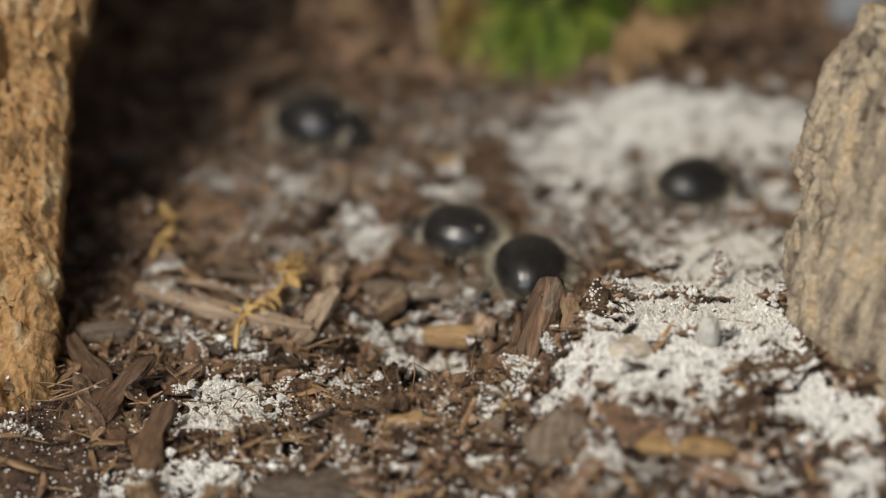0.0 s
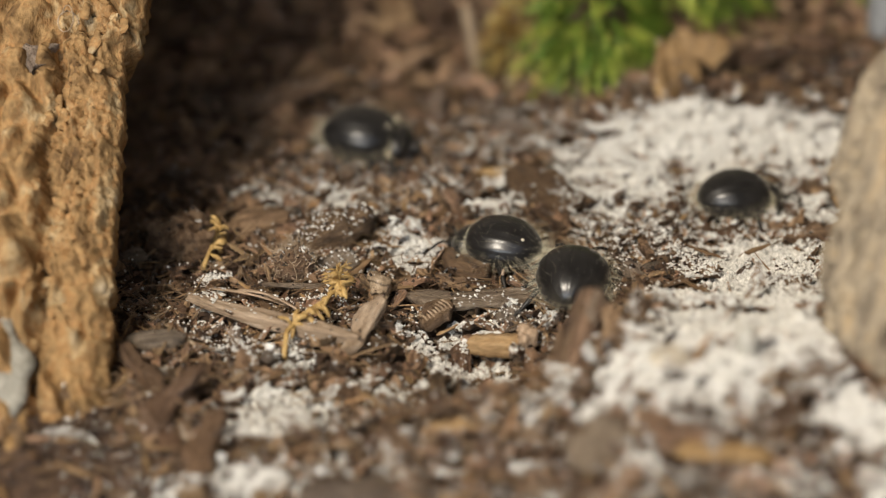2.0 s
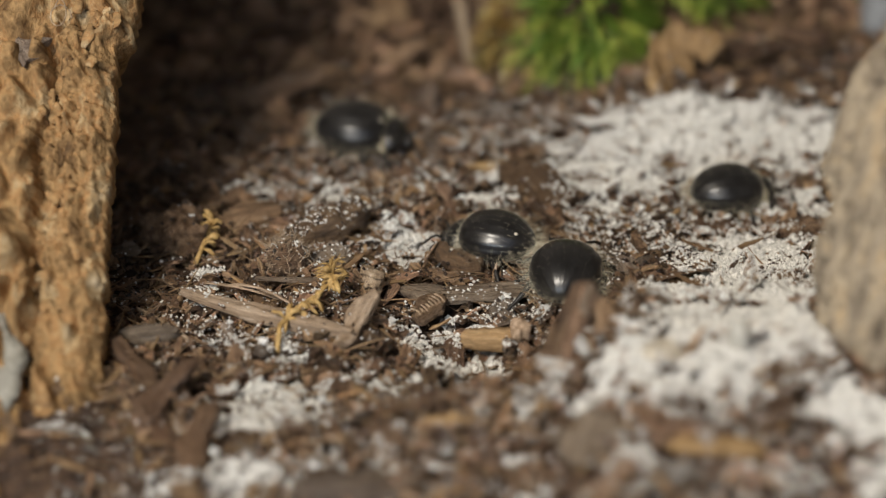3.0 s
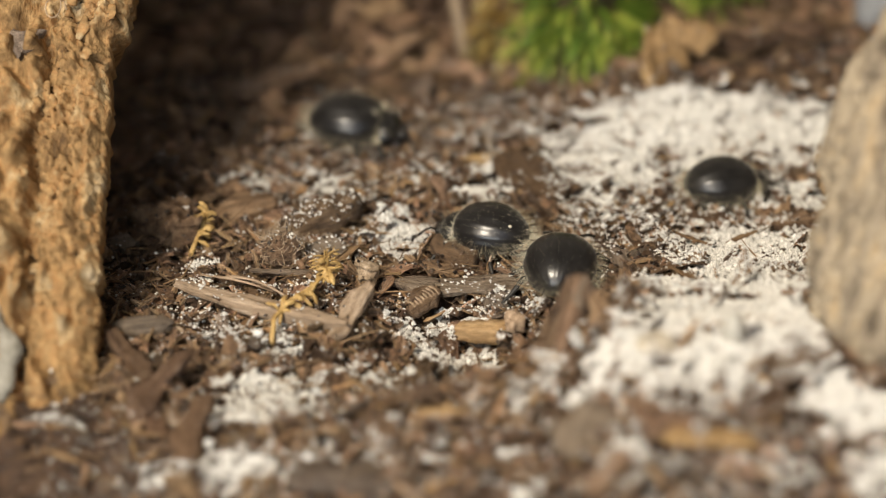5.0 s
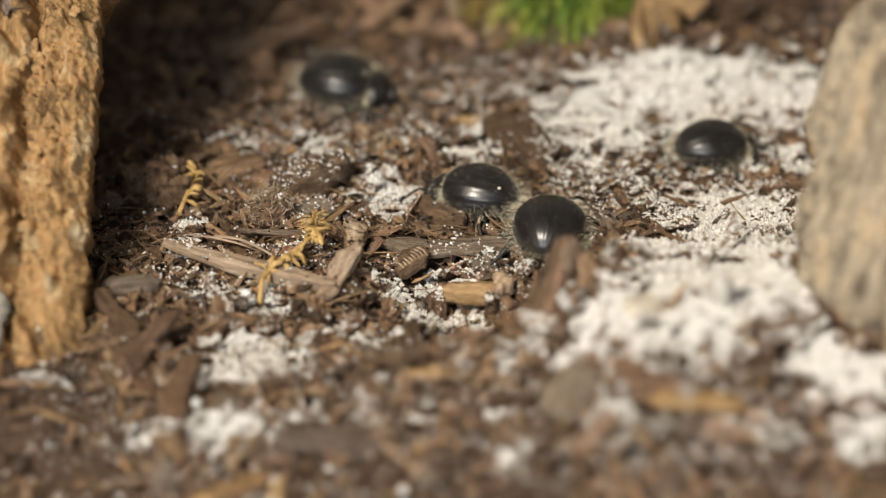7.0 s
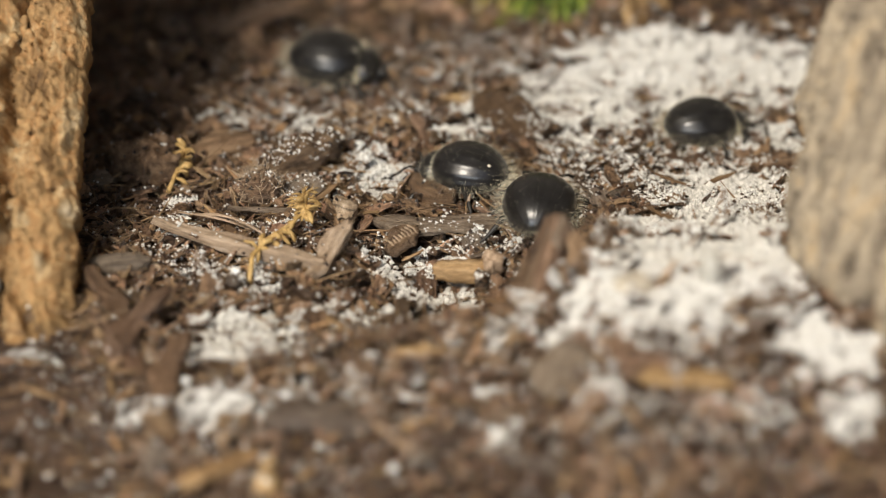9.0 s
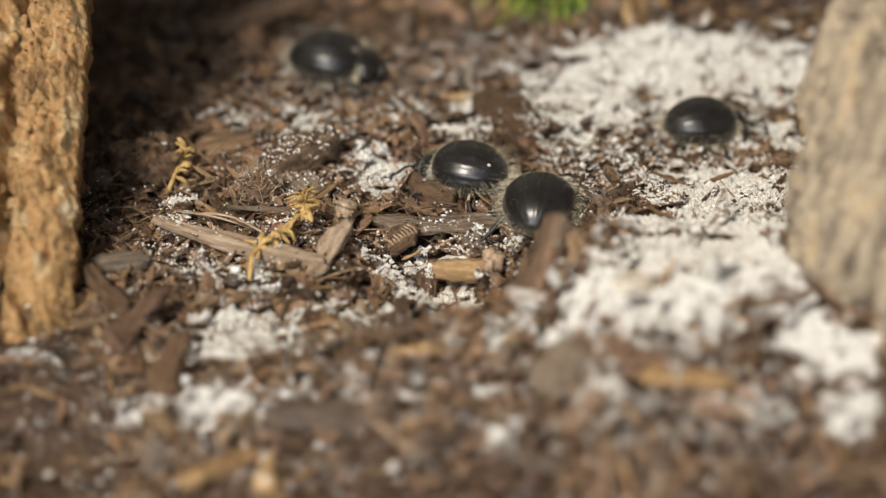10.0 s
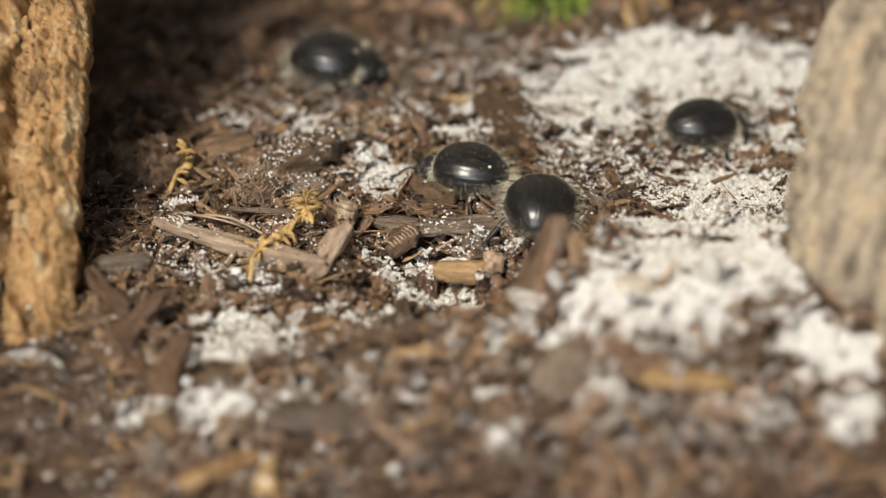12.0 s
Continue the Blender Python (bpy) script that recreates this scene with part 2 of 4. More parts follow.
def loft(r, length, width, thick, k=6, m=4, rough=0.32, bend=0.1, taper=0.5, ragged=0.5):
    """An irregular split flake or stick along x: k sections of m points, with ridges along its grain and ragged ends."""
    verts, faces = [], []
    o, slant = r.uniform(0, 900), (r.uniform(-0.6, 0.6), r.uniform(-0.6, 0.6))
    b1 = r.uniform(-1, 1) * bend * length
    tw = r.uniform(-0.35, 0.35)

    def nz(a, b, c=0.0):
        return noise.noise(Vector((a + o, b + o * 0.37, c)))

    for i in range(k):
        s = i / (k - 1) - 0.5
        end = abs(2 * s)
        w = width * 0.5 * (1 - taper * end ** 3) * (1 + 1.6 * rough * nz(s * 3.1, 1.0))
        t = thick * 0.5 * (1 - 0.6 * taper * end ** 4) * (1 + 2.2 * rough * nz(s * 4.3, 7.0))
        cy = width * 0.5 * rough * 2 * nz(s * 2.0, 3.0)
        cz = b1 * (4 * s * s - 0.33) * 0.5
        for j in range(m):
            a = 2 * math.pi * (j + 0.5) / m
            c, sn = math.cos(a), math.sin(a)
            q = 1.3 if m == 4 else 1.0 / max(abs(c), abs(sn)) ** 0.95
            ridge = 1 + 1.5 * rough * nz(s * 1.3, j * 1.9, 2.0) + rough * nz(s * length * 0.8, j * 0.8, 5.0)
            if m >= 12:
                ridge += 0.5 * rough * nz(s * 1.1 * length * 0.3, j * 2.7, 11.0) + 0.4 * rough * nz(s * length * 2.2, j * 1.4, 14.0)
            y, z = w * c * q * (1 + 0.5 * rough * nz(s * 5, j * 0.6, 9.0)), t * sn * q * ridge
            x = s * length + 2 * s * (slant[0 if s < 0 else 1] * y + ragged * width * 0.4 * nz(j * 1.3, 4.0) * end ** 4)
            ang = tw * s
            verts.append((x, cy + y * math.cos(ang) - z * math.sin(ang), cz + y * math.sin(ang) + z * math.cos(ang)))
    for i in range(k - 1):
        for j in range(m):
            a, b = i * m + j, i * m + (j + 1) % m
            faces.append((a, a + m, b + m, b))
    faces.append(tuple(range(m)))
    faces.append(tuple(range((k - 1) * m, k * m))[::-1])
    return verts, faces


def tube(points, radii, m=5):
    """A tapered tube along points."""
    verts, faces = [], []
    pts = [Vector(p) for p in points]
    for i, p in enumerate(pts):
        d = (pts[min(i + 1, len(pts) - 1)] - pts[max(i - 1, 0)]).normalized()
        side = d.cross(Vector((0.31, 0.2, 0.93)))
        side = side.normalized() if side.length > 1e-4 else Vector((1, 0, 0))
        up = d.cross(side)
        for j in range(m):
            a = 2 * math.pi * j / m
            verts.append(tuple(p + (side * math.cos(a) + up * math.sin(a)) * radii[i]))
    n = len(pts)
    for i in range(n - 1):
        for j in range(m):
            a, b = i * m + j, i * m + (j + 1) % m
            faces.append((a, b, b + m, a + m))
    faces.append(tuple(range(m))[::-1])
    faces.append(tuple(range((n - 1) * m, n * m)))
    return verts, faces


class Heap:
    """Gathers many small pieces into one mesh."""

    def __init__(self):
        self.v, self.f, self.l, self.n, self.clean = [], [], [], 0, []

    def add(self, verts, faces, m=None, clean=0.0):
        self.clean.extend([clean] * len(faces))
        a = np.asarray(verts, dtype=np.float64)
        self.l.append(a)
        if m is not None:
            mm = np.array(m)
            a = a @ mm[:3, :3].T + mm[:3, 3]
        self.v.append(a)
        self.f.extend(tuple(i + self.n for i in f) for f in faces)
        self.n += len(a)

    def mesh(self, name, mat, smooth=False):
        return mesh(name, np.concatenate(self.v), self.f, mat, smooth, np.concatenate(self.l))


def ellipsoid(c, s, nu=16, nv=12, f=None):
    """A closed ellipsoid with its poles on x; f changes the radius by (u along x, angle)."""
    verts, faces = [(c[0] - s[0], c[1], c[2])], []
    for i in range(1, nv):
        th = math.pi * i / nv
        for j in range(nu):
            ph = 2 * math.pi * j / nu
            k = 1.0 if f is None else f(i / nv, ph)
            verts.append((c[0] - s[0] * math.cos(th), c[1] + s[1] * math.sin(th) * math.sin(ph) * k,
                          c[2] + s[2] * math.sin(th) * math.cos(ph) * k))
    verts.append((c[0] + s[0], c[1], c[2]))
    last = len(verts) - 1
    for j in range(nu):
        faces.append((0, 1 + j, 1 + (j + 1) % nu))
        faces.append((last, last - nu + (j + 1) % nu, last - nu + j))
    for i in range(nv - 2):
        for j in range(nu):
            a, b = 1 + i * nu + j, 1 + i * nu + (j + 1) % nu
            faces.append((a, a + nu, b + nu, b))
    return verts, faces


# ---- the ground ----
# where white sand lies: centre x, y, half sizes, cover
SAND_LEFT = [(-15.1, -27.5, 5.0, 4.4, 0.95), (-17.1, -25.6, 2.4, 1.9, 0.9), (-18.2, -36.2, 5.6, 2.4, 0.85), (-18.0, -16.7, 1.3, 1.8, 0.5), (-14.8, -18.4, 1.7, 1.9, 0.7), (-13.8, -13.6, 1.5, 1.2, 0.7), (-23.0, -7.3, 2.1, 2.5, 0.8), (-23.3, -1.7, 1.7, 1.1, 0.6), (-6.6, -22.6, 3.4, 1.9, 0.6), (-5.4, -36.7, 1.5, 1.6, 0.7), (-10.7, -23.4, 1.2, 1.4, 0.7), (-32.6, -30.0, 2.6, 0.7, 0.4), (-21.3, -15.6, 1.1, 1.2, 0.5), (-18.0, -9.9, 1.6, 1.2, 0.4), (-3.9, -34.6, 1.4, 0.8, 0.5)]
SAND_MIDDLE = [(-4.1, -12.2, 1.2, 1.2, 0.95), (-2.2, -14.0, 1.8, 1.8, 0.97), (0.0, -15.3, 2.2, 2.1, 0.97), (-0.5, -10.2, 1.1, 2.4, 0.95), (3.1, -15.2, 2.0, 4.4, 0.98), (1.0, -17.2, 1.9, 4.2, 0.97), (4.4, -8.7, 1.5, 1.0, 0.8), (1.9, -7.1, 2.0, 1.4, 0.8), (-3.3, -9.7, 0.6, 0.7, 0.7), (8.3, -11.6, 0.8, 0.9, 0.7), (-4.7, 4.2, 2.4, 4.0, 0.92), (3.9, 18.8, 1.3, 1.7, 0.95), (-1.4, 16.3, 2.1, 2.4, 0.7), (4.1, 13.1, 2.0, 2.7, 0.85), (-19.6, 16.8, 4.2, 2.5, 0.5), (-11.8, 15.4, 3.2, 1.8, 0.7), (-13.9, 11.8, 1.2, 1.6, 0.5), (2.6, -18.5, 2.6, 2.6, 0.97), (-0.6, -16.5, 2.2, 2.4, 0.95)]
SAND_BEHIND = [(29.0, 26.8, 16.5, 6.9, 1), (17.0, 19.6, 7.0, 9.0, 0.97), (39.0, 24.1, 5.5, 7.0, 0.8), (30.8, 0.2, 7.0, 6.0, 0.5), (35.0, 12.0, 4.5, 3.5, 0.9), (3.0, 13.0, 2.2, 2.2, 0.8)]
SAND_MOUND = [(15.7, -31.3, 3.8, 2.1, 0.97), (21.7, -24.8, 5.5, 7.0, 1), (18.0, -34.4, 5.3, 2.5, 0.92), (27.6, -27.5, 3.6, 7.9, 1), (28.4, -11.7, 5.3, 9.8, 1), (28.7, 0.1, 5.4, 5.0, 0.95), (21.5, -14.6, 4.6, 5.7, 0.93), (14.5, -34.2, 3.0, 1.7, 0.8), (21.2, -36.8, 3.6, 1.8, 0.75), (29.9, -35.8, 2.7, 2.7, 1), (32.5, -39.2, 2.6, 2.9, 1), (32.4, -44.5, 2.1, 2.7, 0.97), (17.3, -38.6, 1.8, 1.8, 0.65), (22.8, -32.0, 3.2, 2.3, 0.95), (15.7, -27.1, 2.4, 2.4, 0.9)]
SAND_FRONT = [(5.9, -31.8, 1.2, 2.6, 0.7), (9.8, -34.1, 1.1, 1.0, 0.9), (5.3, -37.9, 1.2, 1.4, 0.7), (6.0, -42.9, 1.4, 1.2, 0.9), (10.7, -26.9, 1.1, 2.3, 0.8), (8.1, -30.4, 1.4, 3.0, 0.6), (14.4, -42.3, 1.5, 1.4, 0.7), (20.9, -42.5, 1.8, 1.1, 0.5), (2.0, -32.6, 1.8, 0.6, 0.5), (26.3, -44.4, 2.0, 1.6, 0.6), (-0.2, -38.7, 1.1, 1.1, 0.6), (12.0, -33.3, 1.1, 0.7, 0.8), (-10.2, -35.4, 1.6, 1.1, 0.5)]
# single grains strewn evenly on bare soil: centre x, y, half sizes, density
STREWN = [(28.8, -1.0, 8.9, 8.9, 0.5), (19.5, 4.8, 9.0, 6.5, 0.3), (24.0, 10.0, 9.0, 5.0, 0.2), (-17.0, -11.9, 9.0, 6.0, 0.12), (-11.0, 4.0, 8.0, 8.0, 0.1), (-7.0, 20.1, 15.0, 9.0, 0.06), (2.1, -11.9, 8.2, 7.2, 0.12), (5.0, 30.1, 10.0, 10.0, 0.08), (19.6, -36.8, 11.7, 13.7, 0.1), (-9.9, -36.8, 21.9, 11.9, 0.03)]
SAND = SAND_FRONT + SAND_LEFT + SAND_MIDDLE + SAND_BEHIND + SAND_MOUND


def cover(x, y):
    """How much of the ground the white sand hides here, 0 to 1."""
    wob = 0.55 * noise.noise(Vector((x * 0.28, y * 0.28, 3.0))) + 0.4 * noise.noise(Vector((x * 0.8, y * 0.8, 9.0)))
    best, gap = 0.0, 0.8
    for cx, cy, rx, ry, d in SAND:
        if abs(x - cx) > 1.8 * rx or abs(y - cy) > 1.8 * ry:
            continue
        q = math.hypot((x - cx) / rx, (y - cy) / ry) + wob
        v = d * step((1.28 - q) / 0.5)
        if v > best:
            best, gap = v, (0.8 if d < 0.9 else 0.35 if rx > 3.3 and d > 0.91 else 0.6)
    hole = noise.noise(Vector((x * 0.75, y * 0.75, 20.0))) + 0.6 * noise.noise(Vector((x * 1.9, y * 1.9, 30.0)))
    return best * (1 - gap * step((hole - 0.12) / 0.25))


def between(points, x):
    """A smooth curve through (x, value) pairs."""
    if x <= points[0][0]:
        return points[0][1]
    for (a, p), (b, r) in zip(points, points[1:]):
        if x <= b:
            return p + (r - p) * step((x - a) / (b - a))
    return points[-1][1]


CREST = [(-24, 0), (-10, 2.0), (0, 3.9), (5, 4.3), (9, 5.8), (15, 8.8), (24, 8.8), (45, 8.8)]
BACK = [(-2, 7), (7, 8.5), (12, 20), (17, 38), (40, 44)]


def height(x, y):
    """The ground's height: a ridge in front that climbs to a sand bank, a hollow behind it, a slope at the back, lumps."""
    top = between(CREST, x)
    if y < -32:
        m = max(top - 0.30 * (-32 - y), -3.0)
    else:
        m = top * (1 - step((y + 32) / between(BACK, x)))
    hollow = 3.0 * math.exp(-((x - 0.8) / 6.0) ** 2 - ((y + 16.5) / 6.0) ** 2)
    b = 4 * step((y - 12) / 30) * step((x - 5) / 20)
    f = 12 * step((y - 50) / 50) + 30 * step((y - 75) / 90)
    lump = 0.9 * noise.noise(Vector((x * 0.11, y * 0.11, 0.5))) + 0.55 * noise.noise(Vector((x * 0.33, y * 0.33, 5.0)))
    perch = 1.7 * math.exp(-((x - 10.9) ** 2 + (y + 9.3) ** 2) / 30)
    return m - hollow + b + f + lump + perch


def spaced(fine_from, fine_to, d, low, high):
    xs = list(np.arange(fine_from, fine_to + 0.01, d))
    g, x = d, fine_to
    while x < high:
        g *= 1.35
        x = min(x + g, high)
        xs.append(x)
    g, x = d, fine_from
    while x > low:
        g *= 1.35
        x = max(x - g, low)
        xs.insert(0, x)
    return xs


def build_ground():
    xs, ys = spaced(-50, 60, 0.7, -348, 348), spaced(-64, 84, 0.7, -598, 248)
    verts, faces, pw = [], [], []
    for y in ys:
        for x in xs:
            c = cover(x, y) if -60 < x < 70 and -70 < y < 90 else 0.0
            g = 0.22 * noise.noise(Vector((x * 1.1, y * 1.1, 8.0)))
            verts.append((x, y, height(x, y) + g + 0.35 * c))
            pw.append(c)
    n = len(xs)
    for j in range(len(ys) - 1):
        for i in range(n - 1):
            a = j * n + i
            faces.append((a, a + 1, a + n + 1, a + n))
    me = mesh("ground", verts, faces, soil, True)
    at = me.attributes.new("powder", "FLOAT", "POINT")
    at.data.foreach_set("value", np.asarray(pw, dtype=np.float32))
    ob = tagged(new("ground", me), "dark brown damp soil dusted with white sand", "soil", kind="structure")
    return verts, faces


LAID = Heap()  # all that sand can fall upon
gv, gf = build_ground()
LAID.add(gv, gf)


def slabwall(name, x0, x1, y0, y1, z0, z1, label):
    v = [(x, y, z) for z in (z0, z1) for y in (y0, y1) for x in (x0, x1)]
    f = [(0, 2, 3, 1), (4, 5, 7, 6), (0, 1, 5, 4), (2, 6, 7, 3), (0, 4, 6, 2), (1, 3, 7, 5)]
    return tagged(new(name, mesh(name, v, f, plain_wall)), label, "wall", kind="structure")


# plain walls that close the place; the front one is open where the window light enters
slabwall("wall_north", -370, 370, 250, 270, -20, 620, "plain dim brown wall")
slabwall("wall_west", -370, -350, -600, 250, -20, 620, "plain dim brown wall")
slabwall("wall_east", 350, 370, -600, 250, -20, 620, "plain dim brown wall")
slabwall("wall_south", -370, 370, -620, -600, -20, 60, "plain dim brown wall below and beside the window")
slabwall("ceiling", -370, 370, -620, 270, 620, 640, "plain dim brown ceiling")


# ---- two pieces of cork bark ----
def bark_slab(name, origin, u, v, u_far, v0, v1, edge, relief, mat, label, thick, plates, plate_mats, du=0.3):
    """A thick piece of bark on the axes u and v, from its edge(v) to u_far, with fissures and cork lumps as relief."""
    o, u, v = Vector(origin), Vector(u).normalized(), Vector(v).normalized()
    n = u.cross(v).normalized()
    if n.y > 0:
        n = -n
    sgn = 1 if u_far > edge(0) else -1
    span = abs(u_far - edge(0))
    us, s, g = [], 0.0, du
    while s < span:
        us.append(s)
        if s > 20:
            g *= 1.2
        s += g
    us.append(span)
    vs = list(np.arange(v0, v1 + 0.01, du))
    verts, faces, loc = [], [], []
    nu, nv = len(us), len(vs)
    for layer in (0, 1):
        for q in vs:
            e = edge(q) + 0.5 * noise.noise(Vector((q * 0.5, 2.0, 7.0))) + 0.35 * noise.noise(Vector((q * 1.7, 5.0, 7.0)))
            for s in us:
                a = e + sgn * s
                rim = step(s / 2.2)
                if layer == 0:
                    hgt = relief(a, q, s) * (0.35 + 0.65 * rim) - 1.8 * (1 - rim) ** 2
                else:
                    hgt = -thick * (0.55 + 0.45 * rim) + 0.8 * noise.noise(Vector((a * 0.2, q * 0.2, 4.0)))
                p = o + u * a + v * q + n * hgt
                verts.append(tuple(p))
                loc.append((a, q, hgt))
    k = nu * nv
    for j in range(nv - 1):
        for i in range(nu - 1):
            a = j * nu + i
            faces.append((a, a + 1, a + nu + 1, a + nu))
            faces.append((k + a, k + a + nu, k + a + nu + 1, k + a + 1))
    for j in range(nv - 1):
        for i in (0, nu - 1):
            a = j * nu + i
            faces.append((a, a + nu, k + a + nu, k + a))
    for i in range(nu - 1):
        for j in (0, nv - 1):
            a = j * nu + i
            faces.append((a, k + a, k + a + 1, a + 1))
    me = mesh("slab", verts, faces, mat, True, loc)
    bm = bmesh.new()
    bm.from_mesh(me)
    bmesh.ops.recalc_face_normals(bm, faces=bm.faces)
    bm.to_mesh(me)
    bm.free()
    root = new(name)
    root.location = o * MM
    tagged(root, label, "bark", group="cork bark pieces")
    me.transform(Matrix.Translation(-o * MM))
    part("slab", me, root)
    # loose plates of bark that stick to the face
    r = random.Random(int(abs(origin[0])))
    for i in range(plates):
        q, s = r.uniform(v0 + 12, v1 - 3), r.uniform(0.8, 7.0)
        a = edge(q) + sgn * s
        pv, pf = loft(r, r.uniform(1.0, 2.6), r.uniform(0.7, 1.4), r.uniform(0.2, 0.4), k=10, m=8, rough=0.28, bend=0.04)
        ob = part("bark_plate", mesh("bark_plate", pv, pf, plate_mats[i % len(plate_mats)], True), root)
        turn = Matrix((v, n.cross(v), n)).transposed().to_4x4()
        ob.matrix_local = (Matrix.Translation((u * a + v * q + n * (relief(a, q, s) + 0.1)) * MM) @ turn
                           @ Euler((r.gauss(0, 0.15), r.gauss(0, 0.15), r.gauss(0, 0.4))).to_matrix().to_4x4())
    return root


def profile(points):
    def f(q):
        if q <= points[0][0]:
            return points[0][1]
        for (a, p), (b, r) in zip(points, points[1:]):
            if q <= b:
                return p + (r - p) * (q - a) / (b - a)
        return points[-1][1]
    return f


def flakes(a, q, ca, cq, z, tilt):
    """Flaky facets: each cell has its own height and slope, with a crevice between cells."""
    d, pts = noise.voronoi(Vector((a * ca, q * cq, z)))
    c = pts[0]
    hsh = noise.cell_vector(c * 13.7)
    dx, dy = a * ca - c.x, q * cq - c.y
    return (hsh.x - 0.5) * 0.9 + tilt * (dx * (hsh.y - 0.5) + dy * (hsh.z - 0.5)) * 2.0 - 0.8 * (1 - step((d[1] - d[0]) / 0.16))


def cork_relief(a, q, s):
    """Corky bark: soft bulging lumps away from the edge, a wavy furrow, scales along the edge, folds at the foot and a smooth block above a crack."""
    wa = a + 1.2 * noise.noise(Vector((a * 0.25, q * 0.25, 1)))
    wq = q + 1.5 * noise.noise(Vector((a * 0.2, q * 0.2, 5)))
    furrow = 5.6 + 1.3 * noise.noise(Vector((q * 0.13, 0, 3))) + 0.5 * noise.noise(Vector((q * 0.5, 0, 13)))
    inner = step((s - furrow) / 1.6)
    block = step((q - 39.3 - 1.4 * s) / 0.8) * step((9.0 - s) / 2.0)
    scale = (1 - inner) * step((q - 11) / 5) * (1 - block)
    fold = (1 - inner) * (1 - step((q - 10) / 6))
    d, _ = noise.voronoi(Vector((wa * 0.30, wq * 0.20, 2.0)))
    bulge = inner * (2.1 * step((d[1] - d[0]) / 0.5) - 0.5 + 0.5 * fbm(wa * 0.5, wq * 0.35, 7.0))
    scales = scale * 1.35 * (0.55 * flakes(wa, wq, 0.9, 0.42, 3.0, 1.3) + 0.30 * flakes(wa, wq, 1.9, 0.95, 8.0, 1.5) + 0.12 * flakes(wa, wq, 3.4, 2.2, 5.0, 1.4))
    folds = fold * (1.1 * fbm(wa * 0.75, wq * 0.16, 2.0) + 0.5 * flakes(wa, wq, 0.7, 0.22, 6.0, 1.0))
    hollow = step((-5.0 - 0.25 * max(q, 0.0) - a + 0.8 * noise.noise(Vector((a * 0.5, q * 0.7, 11.0)))) / 0.9) * step((9.5 - q) / 1.5)
    crack = step(1 - abs(q - 39.3 - 1.4 * s) / 0.6) * step((10.5 - s) / 2.0)
    rut = step(1 - abs(s - furrow) / 0.9)
    fine = 0.08 * flakes(wa, wq, 2.2, 1.2, 9.0, 1.2) + 0.35 * fbm(a * 0.9, q * 0.6, 4.0) + 0.7 * fbm(a * 0.14, q * 0.09, 1.0)
    return bulge + scales + folds + fine * (1 - 0.6 * block) + 0.9 * block - 1.5 * crack - 1.1 * rut - 0.4 * hollow + 1.2 * inner * step((34 - q) / 10)


def ridged_relief(a, q, s):
    """Weathered bark with long fissures up the slab and grey plates."""
    wa = a + 1.0 * noise.noise(Vector((a * 0.25, q * 0.2, 2)))
    d, _ = noise.voronoi(Vector((wa * 0.32, q * 0.05, 1.0)))
    fis = step((d[1] - d[0]) / 0.16)
    long_crack = step(1 - abs(a + 0.6 + 0.12 * (q - 10) + 0.4 * noise.noise(Vector((0, q * 0.5, 6)))) / 0.5) * step(1 - abs(q - 9.5) / 4.5)
    pit = step((noise.noise(Vector((a * 0.9, q * 1.3, 14.0))) - 0.28) / 0.15)
    band = step((noise.noise(Vector((a * 0.15, q * 0.22, 21.0))) + 0.1) / 0.35)
    split = step(1 - abs(noise.noise(Vector((a * 0.55, q * 0.07, 17.0)))) / 0.07) * step((noise.noise(Vector((a * 0.3, q * 0.2, 31.0))) + 0.1) / 0.2)
    return (0.35 * (fis - 1) + 0.35 * flakes(a, q, 0.40, 0.10, 9.0, 0.7) + band * (0.22 * flakes(wa, q, 1.1, 0.5, 4.0, 1.0) + 0.12 * flakes(a, q, 2.4, 1.4, 2.0, 1.4))
            + 0.35 * fbm(a * 0.10, q * 0.08, 3.0) + 0.22 * fbm(a * 1.6, q * 0.3, 8.0) + 0.07 * flakes(a, q, 3.2, 4.2, 7.0, 1.2) - 2.2 * long_crack - 0.9 * split - 0.5 * pit)


def plate_on(root, u, v, a, q, lift, size, mat, name, label, turn=0.0, seed=1, rough=0.4):
    """A plate lying on a slab's face, at a along u and q along v."""
    u, v = Vector(u).normalized(), Vector(v).normalized()
    n = u.cross(v).normalized()
    n = -n if n.y > 0 else n
    pv, pf = loft(random.Random(seed), *size, k=26, m=18, rough=rough, bend=0.06)
    ob = part(name, mesh(name, pv, pf, mat, True), root, label)
    ob.matrix_local = Matrix.Translation((u * a + v * q + n * lift) * MM) @ Matrix((v, n.cross(v), n)).transposed().to_4x4() @ Matrix.Rotation(turn, 4, "Z")


tan_slab = bark_slab("cork_bark", (-29.4, -28.3, 0.0), (1, 0, 0), (0, .80, .60), -70, -3, 84,
          profile([(0, -0.2), (10, -0.9), (20, -1.5), (31, -1.5), (38.6, -2.0), (39.8, -0.5), (45, -0.2), (84, 1.0)]),
          cork_relief, cork, "tan cork bark slab leaning on the soil, deeply fissured", 9, 60, [cork], 0.2)
plate_on(tan_slab, (1, 0, 0), (0, .80, .60), -11.6, 5.6, 0.2, (9.5, 10.0, 0.9), cork_ash, "outer_bark", "smooth pale grey outer bark", 0.2, 3, 0.16)
plate_on(tan_slab, (1, 0, 0), (0, .80, .60), -9.4, 36.6, 0.4, (2.2, 3.0, 0.9), bark_grey, "outer_bark", "dark grey flake of outer bark", 0.4, 5)
